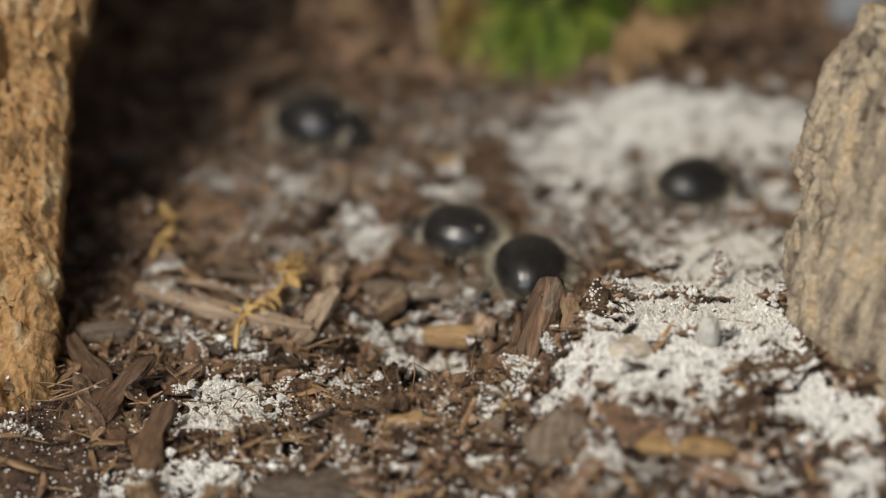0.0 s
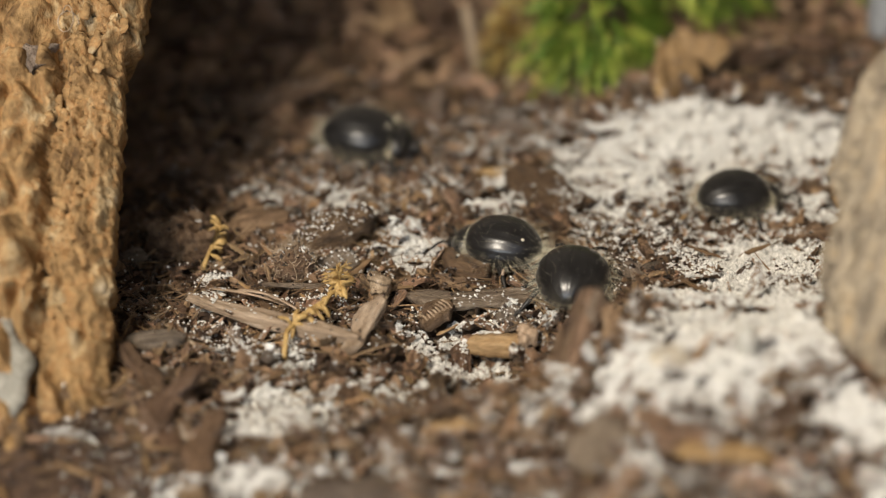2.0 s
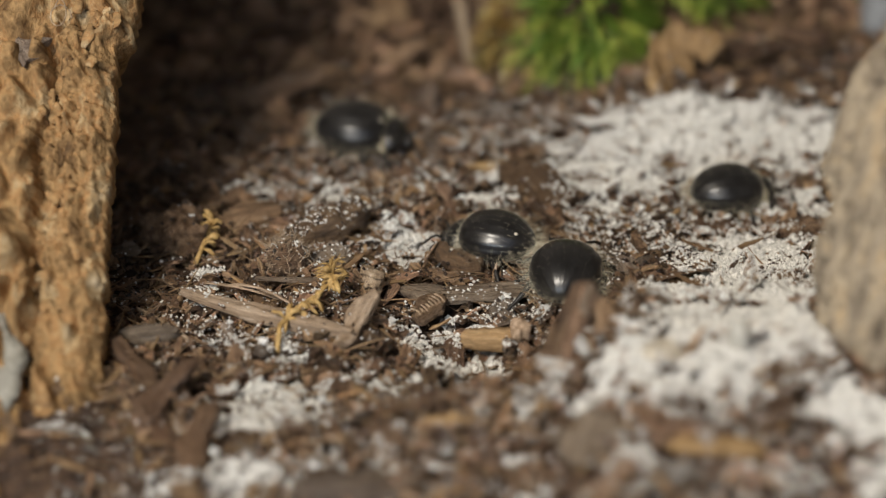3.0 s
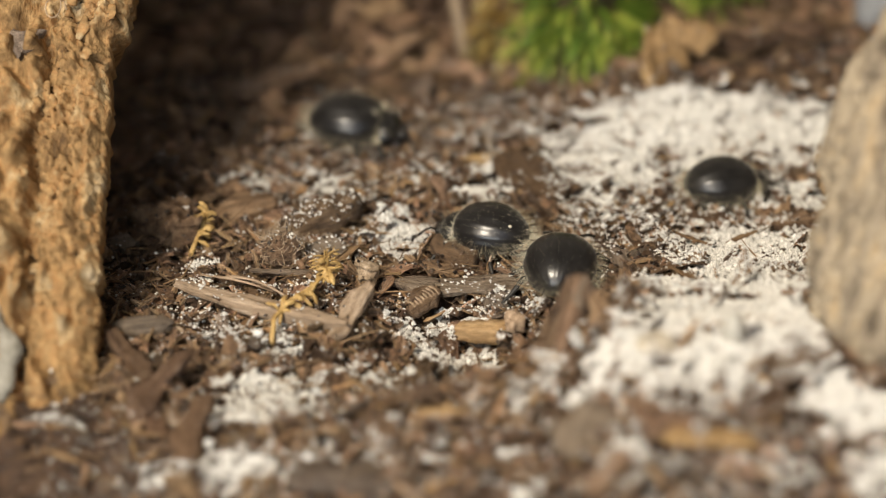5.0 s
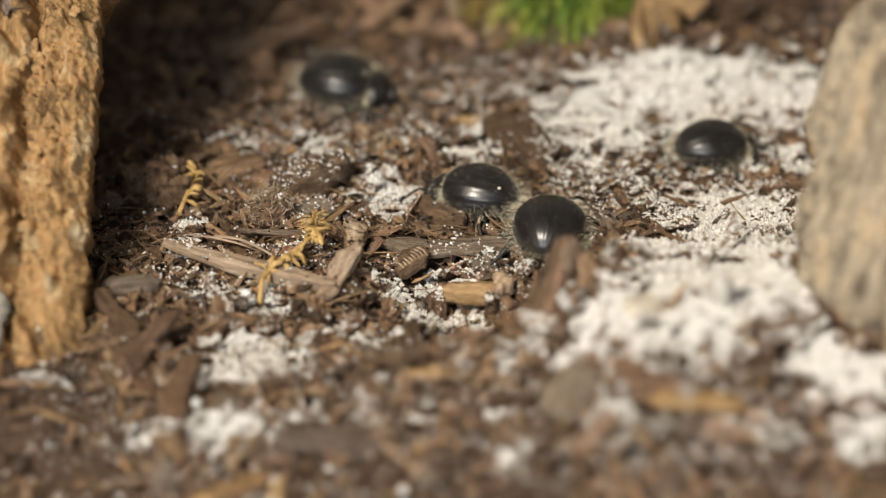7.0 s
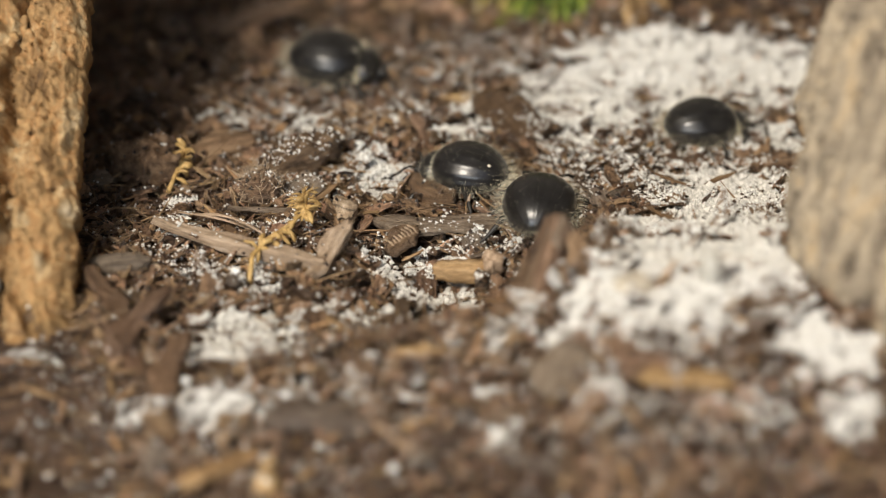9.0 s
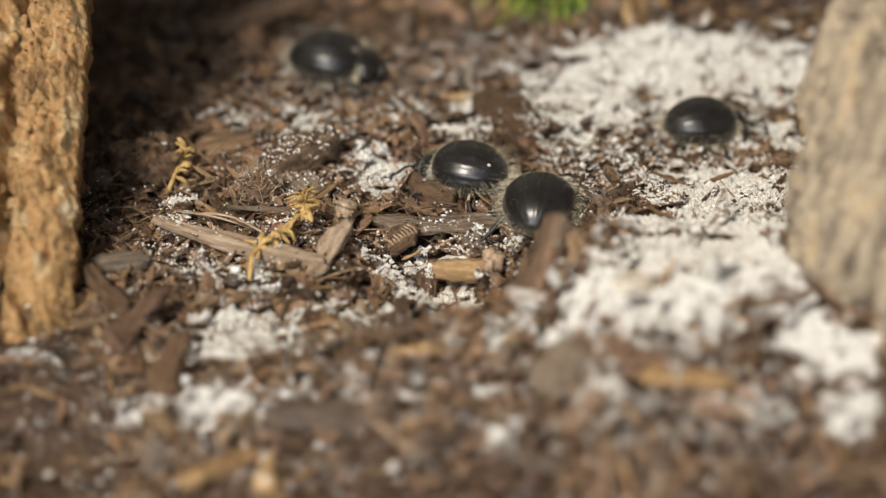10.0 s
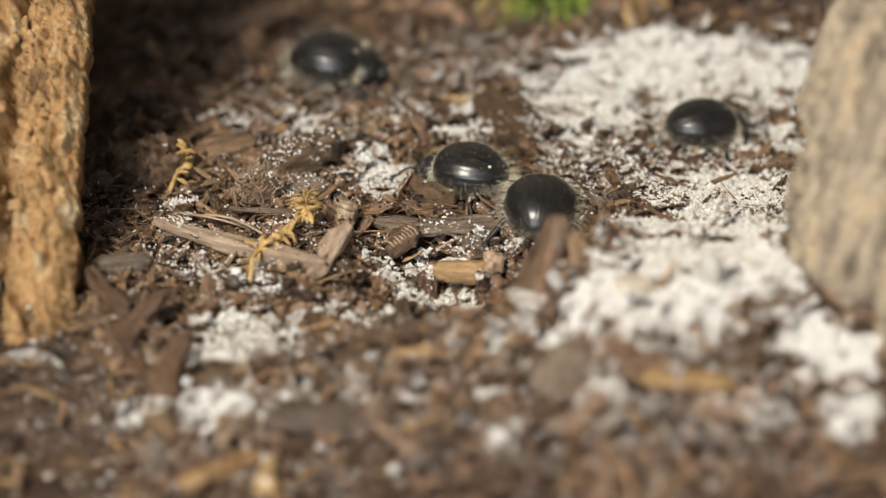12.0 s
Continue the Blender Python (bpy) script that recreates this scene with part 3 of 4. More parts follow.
curl = [(-6.6 + 1.1 * math.cos(t * 0.55) * (1 - t / 26), (38.6 + 1.3 * math.sin(t * 0.55)) * 0.8, (38.6 + 1.3 * math.sin(t * 0.55)) * 0.6 + 1.6 + 0.05 * t) for t in range(18)]
part("curled_fibre", mesh("curled_fibre", *tube(curl, [0.07] * 18, 5), twig_pale, True), tan_slab, "thin pale curled fibre")
bark_slab("cork_bark", (29.7, -29.6, 8.9), (.62, -.78, 0), (0.247, 0.196, 0.949), 62, -6, 27,
          profile([(-6.24, 10.4), (-1.56, 6.24), (0.21, 2.91), (1.25, -2.08), (5.72, -4.37), (10.19, -4.16), (13.0, -6.14), (14.87, -6.24), (21.11, -6.14), (23.92, -4.47), (26.42, -4.26), (27.66, -2.08)]),
          ridged_relief, cork_grey, "weathered grey-tan bark slab standing in white sand", 8, 14, [cork_grey], 0.17)


# ---- beetles ----
def beetle(m, label):
    """A round, hairy black darkling beetle that faces +x; its origin is on the ground below it."""
    root = new("beetle")
    tagged(root, label, "beetle", group="black beetles")
    r = random.Random(11)
    C, S = (0, 0, 2.4), (3.9, 3.25, 2.5)

    def ribs(u, ph):
        a = (ph + math.pi) % (2 * math.pi) - math.pi
        groove = 0.009 * math.cos(a * 16) if abs(a) < 1.9 else 0
        suture = 0.03 * math.exp(-(a / 0.05) ** 2)
        flat = 0.30 * step((abs(a) - 1.8) / 1.0)
        return 1 + groove - suture - flat

    v, f = ellipsoid(C, S, 120, 30, ribs)
    # fuller at the front, pointed at the tip
    v = [(x, y * (1 + 0.03 * x), z + 0.02 * x) for x, y, z in v]
    elytra = part("elytra", mesh("elytra", v, f, chitin, True), root, "glossy black ribbed wing cases")
    v, f = ellipsoid((3.7, 0, 1.75), (1.6, 2.4, 1.45), 32, 14)
    part("pronotum", mesh("pronotum", v, f, chitin, True), root)
    head = part("head", mesh("head", *ellipsoid((5.35, 0, 1.2), (0.8, 1.1, 0.75), 20, 10), chitin_dull, True), root)
    for sy in (-1, 1):
        part("eye", mesh("eye", *ellipsoid((5.5, sy * 0.95, 1.4), (0.22, 0.16, 0.25), 10, 6), chitin, True), head)
        pts = [(5.6, sy * 0.6, 1.4), (6.1, sy * 1.2, 1.8), (6.5, sy * 1.8, 1.7), (6.9, sy * 2.3, 1.3)]
        part("antenna", mesh("antenna", *tube(pts, (0.13, 0.11, 0.12, 0.15), 6), chitin_dull, True), head)
    part("abdomen", mesh("abdomen", *ellipsoid((0.3, 0, 1.5), (3.4, 2.5, 1.2), 24, 12), chitin_dull, True), root)
    for sy in (-1, 1):
        for x0, dx in ((2.9, 1.3), (1.2, 0.2), (-0.2, -1.7)):
            pts = [(x0, sy * 1.6, 0.9), (x0 + 0.5 * dx, sy * 3.1, 1.5), (x0 + dx, sy * 3.9, 0.6), (x0 + 1.25 * dx, sy * 4.4, 0.15), (x0 + 1.7 * dx, sy * 4.8, 0.1)]
            part("leg", mesh("leg", *tube(pts, (0.36, 0.3, 0.22, 0.14, 0.08), 6), chitin_dull, True), root)
    hairs = Heap()

    def hair(p, n, ln, back, w=0.015, jit=1.0):
        d = (n + Vector((-back, 0, 0)) + Vector((r.uniform(-.2, .2), r.uniform(-.2, .2), r.uniform(-.1, .2))) * jit).normalized()
        a = Vector(p)
        b = a + d * ln * 0.55
        c = b + (d + Vector((-0.35, 0, 0.0))).normalized() * ln * 0.45
        hairs.add(*tube([a - d * 0.05, b, c], (w, w * 0.8, w * 0.3), 3))

    def on_back(th, a):
        x = C[0] - S[0] * math.cos(th)
        p = (x, (C[1] + S[1] * math.sin(th) * math.sin(a)) * (1 + 0.03 * x), C[2] + S[2] * math.sin(th) * math.cos(a) + 0.02 * x)
        return p, Vector(((p[0] - C[0]) / S[0] ** 2, p[1] / S[1] ** 2, (p[2] - C[2]) / S[2] ** 2)).normalized()

    for k in range(-8, 9):
        a = k * 0.23
        for i in range(9):
            p, nn = on_back(math.pi * (0.05 + 0.88 * (i + r.random()) / 9), a + r.uniform(-0.012, 0.012))
            back = Vector((-1, 0, 0)) - nn * nn.dot(Vector((-1, 0, 0)))
            if back.length < 0.1:
                continue
            hair(p, (nn * 0.10 + back.normalized()).normalized(), r.uniform(0.7, 1.1), 0.0, 0.003, 0.05)
    for i in range(1900):
        th, a = math.pi * r.uniform(0.02, 0.97), r.uniform(-1.95, 1.95)
        if abs(a) < 1.3 and r.random() < 0.92:
            continue
        p, nn = on_back(th, a)
        hair(p, nn, r.uniform(0.6, 1.3) + 0.25 * (abs(a) > 1.3), 0.3, 0.005 if abs(a) < 1.3 else 0.0062)
    part("setae", hairs.mesh("setae", setae_mat), elytra, "fine pale golden hairs", kind="stuff")
    tuft = Heap()
    hairs = tuft
    for i in range(420):
        a = r.uniform(-1.9, 1.9)
        x = 3.0 + r.uniform(-0.2, 0.25)
        p = (x, 2.3 * math.sin(a), 1.9 + 1.5 * math.cos(a))
        hair(p, Vector((0.5, math.sin(a), math.cos(a))), r.uniform(0.35, 0.7), -0.6, 0.014)
    part("hair_fringe", tuft.mesh("hair_fringe", setae_mat), root, "dense pale fringe between body and head shield", kind="stuff")
    root.matrix_world = m
    return root


def stand(x, y, turn, lift=0.0, pitch=0.0, roll=0.0):
    return at_mm(x, y, height(x, y) + lift, roll, pitch, turn)


front = beetle(stand(10.6, -8.4, 80, 0.2, -6), "round black hairy beetle seen from its rear, beside a bark chip")
for x, y, turn, roll, lab in ((4.6, 1.2, 152, -4, "round black hairy beetle with striped back, behind another beetle"),
                        (-10.4, 26.8, -8, 14, "round black beetle with grey sheen on brown mulch"),
                        (28.0, 12.4, 20, 6, "round black beetle on the white sand slope")):
    other = tagged(copy_thing(front, stand(x, y, turn, 0.5, 0.0, roll)), lab)
    if x < 0:
        other.scale = (1.1, 1.1, 1.1)
    if x < 20:
        gx, gy, gz = (2.9, -0.64, 4.05) if x < 0 else (-2.6, 1.16, 4.05)
        part("stuck_grain", mesh("stuck_grain", *ellipsoid((gx, gy, gz), (0.19, 0.16, 0.15), 8, 6), stone_tan, True), other, "cream sand grain stuck to the wing case")
front.scale = (1.04, 1.04, 1.04)  # the largest of the four

# ---- chips that stand out, each a thing of its own ----


def lay(name, x, y, z, turn, size, mat, label, category="bark chip", rx=0.0, ry=0.0, k=34, m=22, seed=0, dusty=0.2, group="bark chips on the soil", **kw):
    r = random.Random(seed or int(abs(x * 31 + y * 17) + 5))
    v, f = loft(r, *size, k=k, m=m, **kw)
    ob = new(name, mesh(name, v, f, mat, True))
    ob.matrix_world = at_mm(x, y, height(x, y) + z, rx, ry, turn)
    LAID.add(v, f, Matrix.Translation((x, y, height(x, y) + z)) @ Euler((radians(rx), radians(ry), radians(turn))).to_matrix().to_4x4(), clean=1 - dusty)
    return tagged(ob, label, category, group)


lay("twig", -16.9, -11.9, 1.9, -27, (18.5, 1.8, 1.2), twig_pale, "pale split twig lying on mulch", "twig", ry=-1, rough=0.22, bend=0.05, taper=0.75, dusty=0.05)
lay("twig", -19.4, -6.9, 2.2, -24, (8, 0.45, 0.3), twig_pale, "thin pale bark strip above a twig", "twig", bend=0.18, k=14, m=6)
lay("twig", -17.6, -8.1, 2.3, -33, (7.5, 0.35, 0.3), twig_pale, "thin bent fibre beside a twig", "twig", bend=-0.2, k=14, m=6)
lay("twig", -14.9, -5.2, 1.4, -4, (7.0, 0.6, 0.5), bark_pale, "thin brown stem below a burr", "twig", bend=0.06, k=14, m=6)
lay("bark_chip", -12.6, 4.8, 2.3, 40, (9.2, 3.8, 3.2), bark_brown, "rough bark knot dusted with white grains", dusty=0.7, ry=-6, rough=0.45, taper=0.7)
lay("bark_chip", -20.0, 9.0, 1.7, 32, (6.4, 3.4, 0.6), bark_brown, "flat grey-brown bark flake", rx=32, rough=0.35, taper=0.8, dusty=0.05)
lay("bark_chip", -26.9, 3.7, 1.5, 100, (5.0, 5.6, 3.0), bark_brown, "broken dark bark lump", rough=0.5)
lay("bark_chip", -7.3, -6.2, 1.5, 80, (2.4, 1.8, 1.8), twig_pale, "small stubby bark stump with pale top", ry=85, rough=0.3, taper=0.15, bend=0.02)
lay("bark_chip", 1.4, -6.9, 2.0, -3, (12.0, 2.6, 1.0), bark_pale, "long split bark strip before a beetle", dusty=0.05, rough=0.4, taper=0.75)
ribbed = lay("bark_chip", -2.0, -9.6, 1.8, 38, (3.8, 2.2, 1.2), bark_brown, "short bark piece with ribbed grain", ry=-15, dusty=0.0)
for i in range(8):
    x = -1.4 + 0.38 * i
    part("rib", mesh("rib", *tube([(x, -0.95, 0.45), (x + 0.1, -0.3, 0.68), (x + 0.05, 0.4, 0.68), (x - 0.05, 0.95, 0.45)], (0.05, 0.11, 0.12, 0.05), 5), twig_pale, True), ribbed, "pale cross rib")
lay("bark_chip", 0.8, -0.3, 1.2, -35, (5.4, 2.8, 1.6), bark_red, "reddish brown bark chunk before a beetle", rough=0.25)
lay("bark_chip", 9.3, 15.5, 1.6, -60, (8.5, 6.0, 2.2), bark_red, "large reddish brown bark chip", rx=12, ry=12)
lay("wood_chip", 4.2, 21.1, 0.8, 2, (5.6, 1.3, 0.8), wood_tan, "small tan wood sliver", "wood chip", rough=0.15)
lay("wood_chip", 3.9, -13.4, 1.7, -4, (5.2, 2.0, 1.7), wood_tan, "orange-tan wood piece on white sand", "wood chip", rough=0.14, taper=0.12, bend=0.02, dusty=0.0)
lay("wood_chip", 6.3, -14.4, 2.2, 60, (1.9, 1.7, 1.6), twig_pale, "pale tan wood stub", "wood chip", rough=0.2, dusty=0.0)
lay("bark_chip", 9.7, -25.6, 3.2, 62, (9.0, 3.2, 1.9), bark_brown, "upright split bark chip before a beetle", ry=-54, rough=0.6, taper=0.6, dusty=0.03, seed=41)
lay("bark_chip", 10.7, -25.9, 3.6, 55, (6.4, 0.9, 0.7), bark_pale, "pale splinter standing against a bark chip", ry=-56, rough=0.4, dusty=0.0, k=16, m=8)
for dx, dy, dz, turn, tilt, size in ((-1.3, 0.3, -0.6, 74, -48, (6.2, 1.3, 0.9)), (-0.5, -0.7, 0.0, 50, -60, (7.4, 0.8, 0.6)), (0.5, -0.6, 0.4, 70, -50, (7.8, 1.0, 0.7)), (1.7, -0.2, -0.7, 66, -44, (5.0, 1.2, 0.8))):
    lay("bark_splinter", 9.7 + dx, -25.8 + dy, 3.0 + dz, turn, size, bark_brown, "thin brown splinter split from an upright bark chip", "bark splinter", ry=tilt, rough=0.5, dusty=0.0, k=16, m=8, group="splinters of a split chip")
lay("twig", 4.2, -2.8, 1.3, 60, (2.0, 0.3, 0.25), twig_pale, "short pale sliver standing before a beetle", "twig", ry=-66, k=8, m=6, dusty=0.0)
lay("bark_chip", 12.6, -26.2, 1.9, 80, (5.2, 2.2, 1.2), bark_brown, "short split bark chip leaning on the ridge", ry=-42, rough=0.5, dusty=0.05)
lay("bark_chip", 14.4, -24.4, 0.9, 50, (5.4, 2.6, 1.4), bark_brown, "brown bark chip leaning on the mound", ry=-22, rough=0.5)
lay("bark_chip", 16.2, -17.6, 0.3, 30, (4.4, 2.4, 1.2), bark_brown, "brown bark chip on the mound", ry=-8)
lay("bark_chip", -8.5, -14.6, 2.0, 57, (6.4, 1.8, 1.2), twig_pale, "curved grey bark splinter", ry=-28, rough=0.42, bend=0.22, dusty=0.05)
lay("twig", -26.0, -12.7, 1.4, -47, (8.8, 0.35, 0.35), twig_pale, "thin straight pale twig on mulch", "twig", rough=0.15)
lay("bark_chip", -27.0, -15.6, 1.2, 10, (5.2, 1.9, 1.4), bark_grey, "smooth grey bark pod", rough=0.12, taper=0.85, dusty=0.0)
lay("wood_chip", -27.4, -21.0, 1.4, -55, (7.0, 1.6, 1.1), bark_red, "rusty brown wood splinter", "wood chip", ry=14, dusty=0.0)
lay("bark_chip", -24.2, -26.4, 1.8, 58, (8.8, 2.6, 1.2), bark_brown, "long dark bark splinter", ry=-24, rough=0.4, taper=0.8, dusty=0.05)
lay("bark_chip", -20.6, -33.0, 1.7, 76, (6.6, 2.6, 1.4), bark_red, "dark bark splinter on end", ry=-32, dusty=0.0)
lay("wood_chip", -23.8, -30.5, 0.8, 110, (4.2, 1.3, 0.8), bark_red, "short rusty brown wood splinter", "wood chip")
lay("wood_chip", 0.0, -33.6, 0.9, 12, (4.2, 1.2, 0.6), wood_tan, "thin tan wood sliver", "wood chip", dusty=0.0)
lay("bark_chip", -5.1, -35.5, 1.4, 100, (4.4, 2.4, 1.6), bark_brown, "dark bark chip standing on edge", ry=-30)
lay("bark_chip", -20.0, 39.1, 2.0, 25, (11, 4.0, 1.4), bark_brown, "light brown bark plank far back", ry=-8)
lay("bark_chip", -7.4, -39.0, 1.2, -8, (9, 3, 1.6), bark_grey, "grey bark chip in front", dusty=0.1)
lay("wood_chip", -15.4, -43.0, 1.0, 40, (8, 1.8, 0.9), leaf_brown, "tan curled wood sliver in front", "wood chip", bend=0.2, dusty=0.0)
lay("bark_chip", 11.1, -39.3, 1.6, 80, (4.4, 3.8, 1.2), bark_pale, "broad brown bark chip on the mound", ry=-38, rough=0.4, dusty=0.0)
lay("wood_chip", 20.0, -42.0, 1.2, -6, (7.4, 1.8, 1.2), leaf_brown, "rusty tan wood chip on the mound", "wood chip", rough=0.4, dusty=0.0)
lay("bark_chip", 17.0, -40.0, 1.2, -25, (6.0, 3.4, 1.4), bark_brown, "brown bark chip behind a tan wood chip", rough=0.45, dusty=0.05)
lay("bark_chip", 24.6, -38.6, 1.0, 40, (5.0, 3.0, 1.4), bark_brown, "dark brown bark chip among sand", rough=0.45, dusty=0.1)
lay("bark_chip", 28.6, -33.0, 0.7, 16, (6.6, 2.6, 1.2), bark_red, "dark bark chip beside the bark slab", rough=0.5, dusty=0.05)
lay("bark_chip", 26.5, 8.0, 0.8, -5, (5.0, 2.0, 1.4), bark_red, "brown bark chip before a beetle")
lay("bark_chip", 35.3, 5.6, 0.8, 10, (5.5, 2.4, 1.6), bark_brown, "dark bark chip on the sand")
lay("dry_leaf", 24.6, 38.3, 2.6, 30, (6.5, 5.0, 0.7), leaf_brown, "curled tan dry leaf beside moss", "leaf", rx=55, rough=0.6, bend=0.35)
lay("dry_leaf", 28.2, 39.1, 4.2, -40, (6.0, 3.0, 0.7), leaf_brown, "narrow curled brown dry leaf", "leaf", rx=50, rough=0.6, bend=0.35)
lay("bark_chip", 35.0, 42.0, 2.0, 20, (7.0, 2.8, 1.4), bark_red, "brown bark chip beside moss")
lay("bark_chip", 41.0, 44.1, 2.2, -30, (5.0, 2.4, 1.3), bark_red, "dark brown bark chip far back")
lay("stem", 1.8, 50.6, 4.5, 0, (9.0, 1.5, 1.5), twig_pale, "pale dry upright stem beside moss", "stem", ry=80, rough=0.15)


def stone(x, y, z, size, mat, label, turn=0, category="pebble"):
    r = random.Random(int(abs(x * 13 + y * 7)))
    v, f = ellipsoid((0, 0, 0), size, 14, 10, lambda u, a: 1 + 0.13 * math.sin(3 * a + 9 * u) + r.uniform(-0.05, 0.05))
    ob = new("pebble", mesh("pebble", v, f, mat))
    ob.matrix_world = at_mm(x, y, height(x, y) + z, 0, 0, turn)
    return tagged(ob, label, category, "pebbles")


stone(23.0, -31.7, 1.3, (0.9, 0.8, 1.9), stone_pale, "translucent white pebble on the mound")
stone(16.9, -32.1, 0.5, (1.7, 1.3, 1.0), stone_tan, "squarish tan pebble on the mound")
stone(52.5, 50.6, 5.0, (4.0, 4.0, 9.0), stone_grey, "pale grey upright stone behind the sand")
stone(-20.5, -8.1, 0.4, (1.4, 1.0, 0.7), stone_slate, "small blue-black stone under a twig", 20)
stone(22.0, 3.7, 0.4, (0.6, 0.5, 0.5), stone_slate, "small black stone on the sand")
stone(-14.8, -13.3, 0.5, (0.9, 0.8, 0.8), stone_pale, "small pale pebble in mulch")
stone(-9.8, -14.9, 0.5, (0.7, 0.8, 0.8), stone_tan, "small cream pebble in mulch")


# ---- moss ----
def blade(h, p, d, ln, w, droop, r):
    a, d = Vector(p), Vector(d).normalized()
    pts = [a]
    for i in range(3):
        pts.append(pts[-1] + d * ln / 3)
        d = (d + Vector((0, 0, -droop))).normalized()
    h.add(*tube(pts, (w, w * 0.9, w * 0.6, w * 0.1), 3))


def moss(name, cx, cy, size, count, mat, young, label, ln, seed):
    root = new(name)
    base = height(cx, cy)
    root.matrix_world = at_mm(cx, cy, base)
    tagged(root, label, "moss", "moss clumps")
    r = random.Random(seed)
    v, f = ellipsoid((0, 0, size[2] * 0.2), (size[0] * 0.8, size[1] * 0.8, size[2] * 0.75), 18, 12, lambda u, a: 1 + 0.08 * math.sin(5 * a + 11 * u))
    part("cushion", mesh("cushion", v, f, soil, True), root, "dark brown moss cushion")
    tones = [Heap(), Heap()]
    shoots = count // 26
    for i in range(shoots):
        a, e = r.uniform(0, 2 * math.pi), math.asin(r.uniform(-0.15, 1))
        n = Vector((math.cos(a) * math.cos(e), math.sin(a) * math.cos(e), math.sin(e)))
        p = Vector((n.x * size[0] * 0.75, n.y * size[1] * 0.75, size[2] * 0.2 + n.z * size[2] * 0.7))
        axis = (n + Vector((r.uniform(-.35, .35), r.uniform(-.35, .35), r.uniform(-.5, .2)))).normalized()
        L = ln * r.uniform(0.9, 2.0)
        h = tones[r.random() < 0.45]
        for j in range(26):
            s = j / 26
            q = p + axis * L * s + Vector((0, 0, -0.45 * L * s * s))
            along = (axis + Vector((0, 0, -0.9 * s))).normalized()
            d = along * 1.5 + Vector((r.uniform(-1, 1), r.uniform(-1, 1), r.uniform(-0.8, 0.8))) * 0.6
            blade(h, q, d, ln * r.uniform(0.55, 0.95) * (1.1 - 0.5 * s), 0.065, 0.2, r)
    part("fronds", tones[0].mesh("fronds", mat), root, "fine pointed moss leaves", kind="stuff")
    part("young_fronds", tones[1].mesh("young_fronds", young), root, "lighter tips of fresh moss leaves", kind="stuff")
    return root


moss("moss_clump", 16.2, 46.5, (5.6, 5.0, 13), 11000, moss_green, moss_young, "bright green moss tuft with fine drooping leaves", 3.0, 3)
moss("moss_clump", 27.5, 60.5, (9.5, 6.0, 16), 11000, moss_green, moss_young, "green moss clump behind dry leaves", 3.0, 6)
moss("moss_clump", 8.8, 50.0, (4.2, 4.5, 11), 5000, moss_dry, moss_straw, "dried yellow-brown moss beside the green clump", 2.0, 4)
moss("moss_clump", 52, 66, (8, 7, 14), 2500, moss_green, moss_young, "green moss far behind the grey stone", 2.4, 5)


def moss_sprig(name, points, label, leaf, seed, tips):
    """A dry golden moss sprig: a stem, blunt lobes that droop from it, and a fan of thin forked tips."""
    r = random.Random(seed)
    root = new(name)
    x0, y0 = points[0][:2]
    z0 = height(x0, y0)
    root.matrix_world = at_mm(x0, y0, z0)
    tagged(root, label, "moss sprig", "dry moss sprigs")
    pts = [Vector((x - x0, y - y0, z)) for x, y, z in points]
    n = len(pts)
    part("stem", mesh("stem", *tube(pts, [0.26 - 0.12 * i / (n - 1) for i in range(n)], 7), moss_gold, True), root)
    for i in range(1, n - 1):
        for j in range(9):
            p = pts[i].lerp(pts[i + 1], r.random())
            along = (pts[i + 1] - pts[i]).normalized()
            d = (along * 0.5 + Vector((r.uniform(-0.9, 0.9), r.uniform(-1, 0.6), r.uniform(-0.7, 0.35)))).normalized()
            ln = leaf * r.uniform(0.5, 1.0)
            q = p + d * ln * 0.5
            e = (d + Vector((0, -0.2, -0.7))).normalized()
            w = r.uniform(0.16, 0.34)
            part("lobe", mesh("lobe", *tube([p, q, q + e * ln * 0.35, q + e * ln * 0.55], (0.1, w, w * 0.9, w * 0.25), 6), moss_gold, True), root)
    for j in range(tips):
        p = pts[-2].lerp(pts[-1], r.uniform(0.0, 1.0))
        a = r.uniform(-1.9, 1.9)
        d = Vector((math.sin(a), r.uniform(-0.5, 0.3), math.cos(a) * 0.9)).normalized()
        ln = leaf * r.uniform(0.5, 0.95)
        q = p + d * ln * 0.6
        part("tip", mesh("tip", *tube([p, q, q + (d + Vector((0.3 * a, 0, -0.35))).normalized() * ln * 0.4], (0.10, 0.085, 0.03), 5), moss_gold, True), root)
        if j % 2:
            part("tip", mesh("tip", *tube([q, q + (d + Vector((r.uniform(-.9, .9), 0, 0.4))).normalized() * ln * 0.35], (0.075, 0.03), 5), moss_gold, True), root)


moss_sprig("moss_sprig", [(-15.4, -17.6, 0.9), (-15.3, -14.9, 2.0), (-13.9, -12.9, 2.7), (-11.9, -11.0, 3.2), (-10.7, -9.7, 3.9), (-11.1, -8.6, 4.9)], "dry golden moss sprig lying across a twig", 1.9, 2, 20)
moss_sprig("moss_sprig", [(-24.6, -0.6, 0.8), (-24.2, 1.4, 1.4), (-23.7, 2.8, 2.2), (-23.2, 3.8, 3.4)], "small dry golden moss tuft", 1.7, 3, 8)


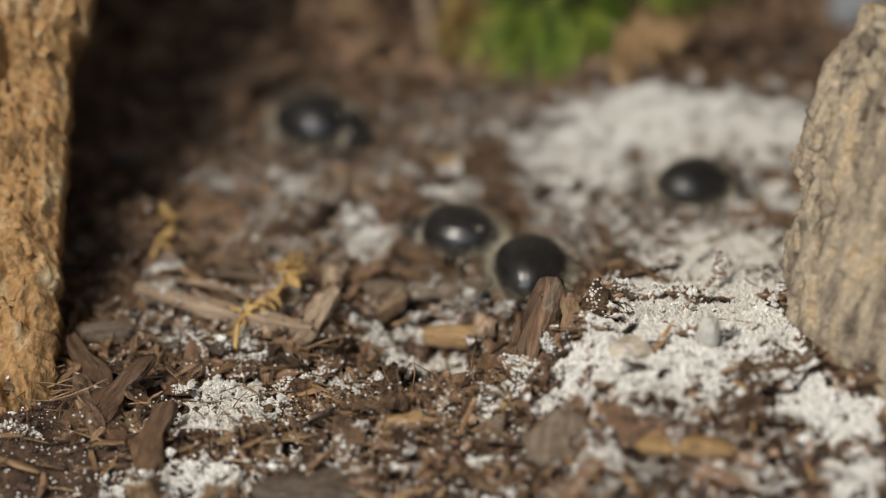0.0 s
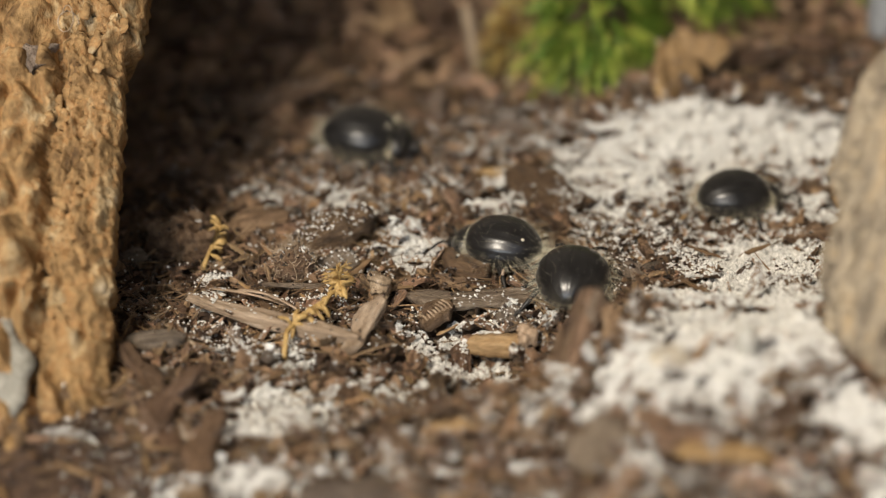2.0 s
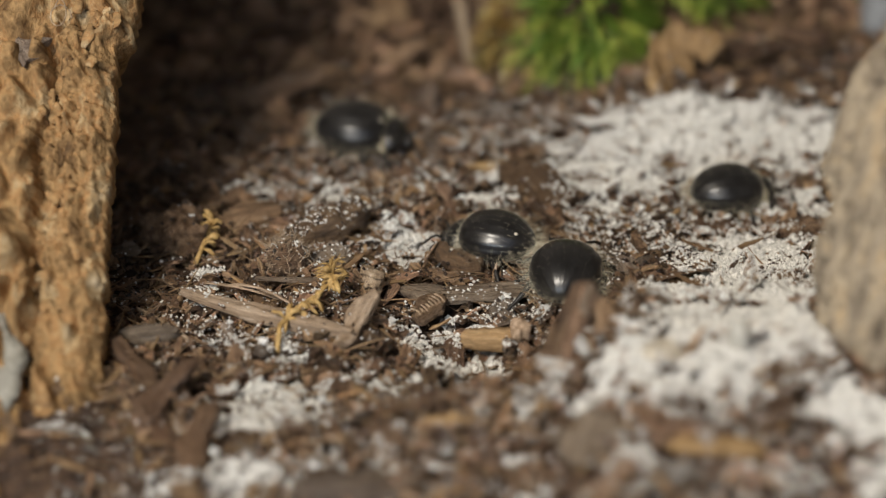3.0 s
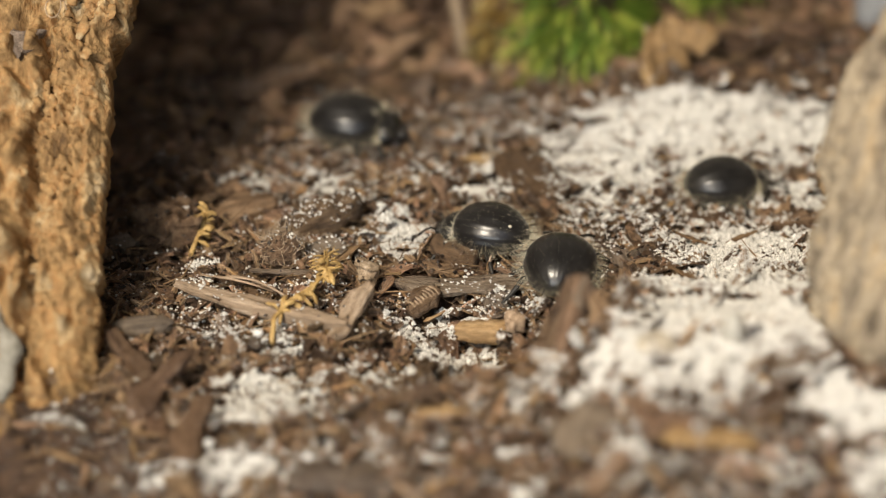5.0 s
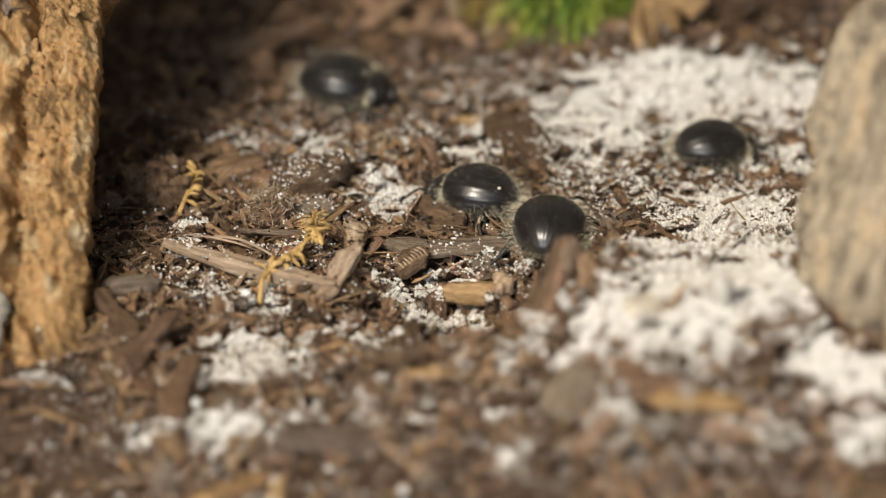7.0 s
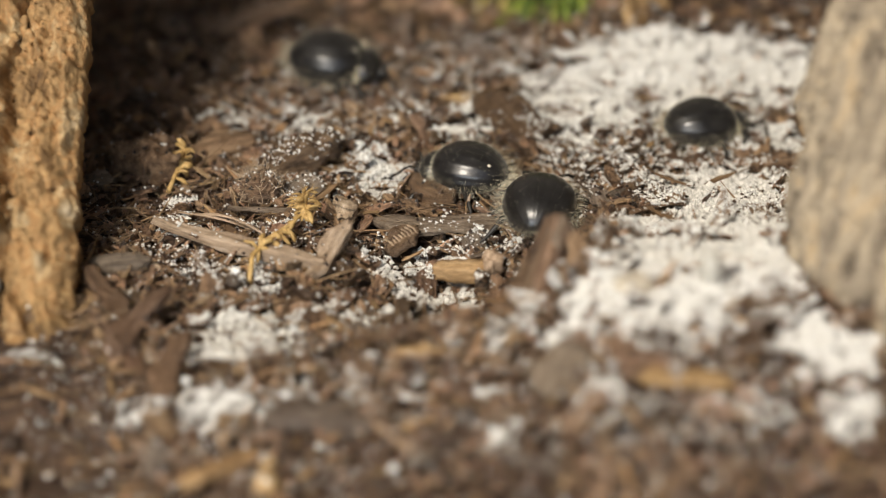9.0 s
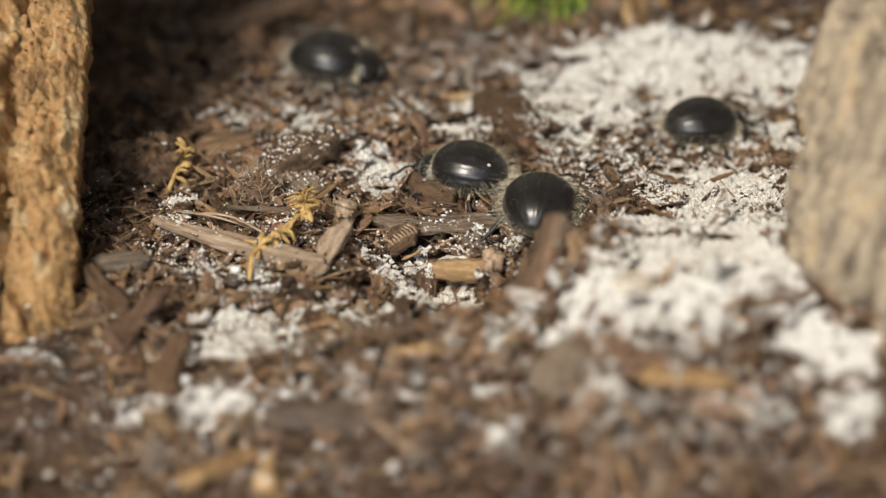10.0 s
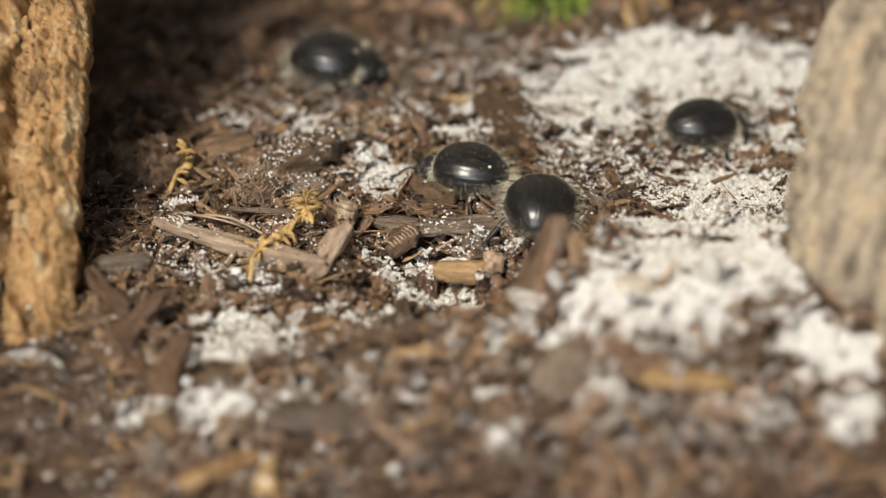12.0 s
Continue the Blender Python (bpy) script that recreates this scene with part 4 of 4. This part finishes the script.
def burr(x, y, label):
    root = new("seed_burr")
    root.matrix_world = at_mm(x, y, height(x, y) + 1.9)
    tagged(root, label, "seed burr")
    r = random.Random(5)
    part("core", mesh("core", *ellipsoid((0, 0, 0), (2.0, 1.9, 1.8), 22, 16, lambda u, a: 1 + r.uniform(-0.14, 0.14)), bark_brown), root)
    h = Heap()
    for i in range(240):
        a, e = r.uniform(0, 6.283), r.uniform(-0.6, 1.5)
        n = Vector((math.cos(a) * math.cos(e), math.sin(a) * math.cos(e), math.sin(e)))
        t = Vector((r.uniform(-1, 1), r.uniform(-1, 1), r.uniform(-1, 1)))
        p = n * 1.8
        ln = r.uniform(0.3, 1.1) if i else 3.4
        h.add(*tube([p, p + n * ln * 0.5 + t * 0.2, p + n * ln * 0.7 + t * 0.8 * (1 if i else 0)], (0.06, 0.045, 0.02), 4))
    part("bristles", h.mesh("bristles", twig_pale), root, "thin curled brown bristles", kind="stuff")
    v, f = ellipsoid((0, 0, 0), (2.0, 1.9, 1.8), 14, 10)
    LAID.add(v, f, Matrix.Translation((x, y, height(x, y) + 1.9)))


burr(-15.6, -1.6, "round bristly brown seed burr with white grains")

# ---- loose bark chips: single things near the middle, joined ones round them ----
KINDS = []
for i in range(14):
    KINDS.append(loft(rng, rng.uniform(2.6, 6.0), rng.uniform(0.9, 2.6), rng.uniform(0.22, 0.7), k=9, m=8, rough=0.5, bend=0.12, taper=rng.uniform(0.3, 0.8)))


def random_pose(x, y, up, tilt):
    return (Matrix.Translation((x, y, height(x, y) + up)) @ Matrix.Rotation(rng.uniform(0, 6.283), 4, "Z")
            @ Matrix.Rotation(rng.gauss(0, tilt), 4, "Y") @ Matrix.Rotation(rng.gauss(0, tilt), 4, "X"))


def foot(x, y):
    """Bare soil: the strip along the foot of the leaning bark, most of the ground far back, where bare dark soil stands
    in for shade, and much of it before the bark.
    """
    return (x < -28.5 and -31 < y < -24) or (y > 36 and x < 8 and rng.random() < 0.8) or (x < -23 and y < -31 and rng.random() < 0.85) or (25 < x < 48 and y > 39 and rng.random() < 0.8)


def scatter_chips():
    kinds = [(mesh("bark_chip", v, f, mat), v, f) for (v, f), mat in zip(KINDS, [bark_brown] * 6 + [bark_grey] * 3 + [bark_red] * 3 + [wood_tan] * 2)]
    made = 0
    while made < 270:
        x, y = rng.uniform(-38, 40), rng.uniform(-46, 46)
        if foot(x, y) or rng.random() < 0.9 * cover(x, y) or math.hypot(x - 10.6, y + 6) < 6 or math.hypot(x - 4, y) < 6 or math.hypot(x + 9, y - 26) < 6 or math.hypot(x - 28.8, y - 12.5) < 6:
            continue
        me, v, f = kinds[rng.randrange(12) if rng.random() < 0.98 else rng.randrange(12, 14)]
        ob = new("bark_chip", me)
        p = random_pose(x, y, rng.uniform(0.3, 1.2), 0.42)
        ob.matrix_world = Matrix.Translation(p.translation * MM) @ p.to_3x3().to_4x4()
        LAID.add(v, f, p, clean=0.5)
        tagged(ob, "loose dry bark chip lying in mulch", "bark chip", "loose bark chips")
        made += 1


def scatter_mulch():
    h, fib, tan = Heap(), Heap(), Heap()
    small = [loft(rng, rng.uniform(0.7, 2.8), rng.uniform(0.25, 0.95), rng.uniform(0.1, 0.35), k=4, m=5, rough=0.4, bend=0.12, taper=0.6) for i in range(40)]
    made = 0
    while made < 15000:
        x, y = rng.uniform(-50, 58), rng.uniform(-62, 85)
        if foot(x, y) or rng.random() < 0.975 * cover(x, y):
            continue
        if made % 9 == 0:
            v, f = KINDS[rng.randrange(12)]
            p = random_pose(x, y, rng.uniform(0.0, 1.2), 0.5) @ Matrix.Scale(rng.uniform(0.55, 1.0), 4)
        else:
            v, f = small[rng.randrange(40)]
            p = random_pose(x, y, rng.uniform(-0.1, 1.0), 0.5)
        if y > 45:
            p = p @ Matrix.Scale(rng.uniform(1.2, 2.4), 4)
        h.add(v, f, p)
        made += 1
    made = 0
    while made < 1500:
        x, y = (rng.uniform(-42, 45), rng.uniform(-50, 50)) if made % 2 else (rng.uniform(-32, 12), rng.uniform(-40, 8))
        if rng.random() < 0.8 * cover(x, y):
            continue
        ln, a, c = rng.uniform(1.2, 5.0), rng.uniform(0, 6.283), rng.uniform(-0.22, 0.22)
        w = rng.uniform(0.03, 0.09)
        pts, d = [], Vector((math.cos(a), math.sin(a), rng.uniform(-0.15, 0.35)))
        q = Vector((x, y, height(x, y) + rng.uniform(0.3, 1.2)))
        for i in range(4):
            pts.append(q)
            q = q + d * ln / 3
            d = Matrix.Rotation(c, 3, "Z") @ d
        fib.add(*tube(pts, (w, w, w * 0.8, w * 0.4), 4))
        made += 1
    slivers = [loft(rng, rng.uniform(1.4, 4.2), rng.uniform(0.25, 0.7), rng.uniform(0.15, 0.4), k=5, m=5, rough=0.35, bend=0.1, taper=0.7) for i in range(20)]
    made = 0
    while made < 650:
        x, y = rng.uniform(-42, 45), rng.uniform(-58, 60)
        if rng.random() < 0.98 * min(1.0, 1.3 * cover(x, y)):
            continue
        tan.add(*slivers[made % 20], random_pose(x, y, rng.uniform(0.4, 1.2), 0.3))
        made += 1
    tagged(new("wood_slivers", tan.mesh("wood_slivers", sliver_tan)), "thin tan and orange wood slivers", "wood sliver", kind="stuff")
    tagged(new("mulch", h.mesh("mulch", bark_mulch)), "fine dark brown bark mulch", "mulch", kind="stuff")
    LAID.add(np.concatenate(h.v), h.f, clean=0.35)
    tagged(new("plant_fibres", fib.mesh("plant_fibres", fibre_mat)), "thin dry brown plant fibres", "fibre", kind="stuff")


scatter_chips()
scatter_mulch()


# ---- white sand, grain by grain ----
def scatter_grains(name, count, chance, size_of, sink, mat, label, category):
    """Many small angular grains dropped on what lies there."""
    from mathutils.bvhtree import BVHTree
    tree = BVHTree.FromPolygons([Vector(p) for p in np.concatenate(LAID.v)], LAID.f)
    shapes = []
    for i in range(12):
        pts = [(1, 0, 0), (0, 1, 0), (-1, 0, 0), (0, -1, 0), (0, 0, 1), (0, 0, -1)]
        shapes.append(np.array([[c * rng.uniform(0.6, 1.25) + rng.uniform(-.3, .3) for c in p] for p in pts]))
    tri = np.array([(0, 1, 4), (1, 2, 4), (2, 3, 4), (3, 0, 4), (1, 0, 5), (2, 1, 5), (3, 2, 5), (0, 3, 5)])
    vs, fs, n, made, tries = [], [], 0, 0, 0
    down = Vector((0, 0, -1))
    while made < count and tries < 1200000:
        tries += 1
        x, y = rng.uniform(-42, 48), rng.uniform(-60, 50)
        if rng.random() > chance(x, y):
            continue
        hit = tree.ray_cast(Vector((x, y, 60)), down)
        if hit[0] is None or rng.random() < LAID.clean[hit[2]]:
            continue
        size = size_of()
        vs.append(shapes[made % 12] * size + np.array(hit[0]) + (0, 0, size * rng.uniform(*sink)))
        fs.append(tri + n)
        n += 6
        made += 1
    me = mesh(name, np.concatenate(vs), np.concatenate(fs).tolist(), mat)
    tagged(new(name, me), label, category, kind="stuff")


def sand_chance(x, y):
    spread = 0.016 * step((noise.noise(Vector((x * 0.2, y * 0.2, 40.0))) + 0.35) / 0.5) if x > -34 else 0.0
    for cx, cy, rx, ry, d in STREWN:
        if abs(x - cx) > 1.5 * rx or abs(y - cy) > 1.5 * ry:
            continue
        q = math.hypot((x - cx) / rx, (y - cy) / ry) + 0.4 * noise.noise(Vector((x * 0.3, y * 0.3, 50.0)))
        spread = max(spread, d * step((1.15 - q) / 0.5))
    return spread + cover(x, y) ** 1.8


def sand_size():
    return rng.uniform(0.25, 0.45) if rng.random() < 0.012 else 0.08 + 0.11 * rng.random() ** 1.6


scatter_grains("soil_crumbs", 40000, lambda x, y: 0.9 - 0.78 * cover(x, y), lambda: 0.06 + 0.26 * rng.random() ** 3, (-0.2, 0.7),
               soil_crumb, "dark brown crumbs of soil and bark", "soil")
scatter_grains("white_sand", 175000, sand_chance, sand_size, (0.2, 0.9), sand_white, "scattered white sand grains on soil and chips", "sand")


def motions():
    """The focus is drawn from the front of the mound to the beetles in the first second and a half."""
    # the largest beetle settles by a hair's breadth
    here = front.matrix_world.copy()
    still = Matrix.LocRotScale(here.translation, here.to_quaternion(), None)
    walk(front, [(0, still), (2.5, still), (5.0, Matrix.Translation((0.00003, -0.0001, -0.00003)) @ still),
                 (9.5, Matrix.Translation((0.00006, -0.00012, -0.00003)) @ still), (12, Matrix.Translation((0.0001, -0.00014, -0.00003)) @ still @ Matrix.Rotation(radians(1.5), 4, "Z"))])
    walk(focus_mark, [(0, at_mm(0, -27.0, 0)), (0.5, at_mm(0, -33.5, 0)), (1.0, at_mm(0, -35.0, 0)), (1.2, at_mm(0, -24.0, 0)), (1.4, at_mm(0, -9.5, 0)),
                      (1.5, at_mm(0, -7.0, 0)), (12, at_mm(0, -7.0, 0))])


motions()
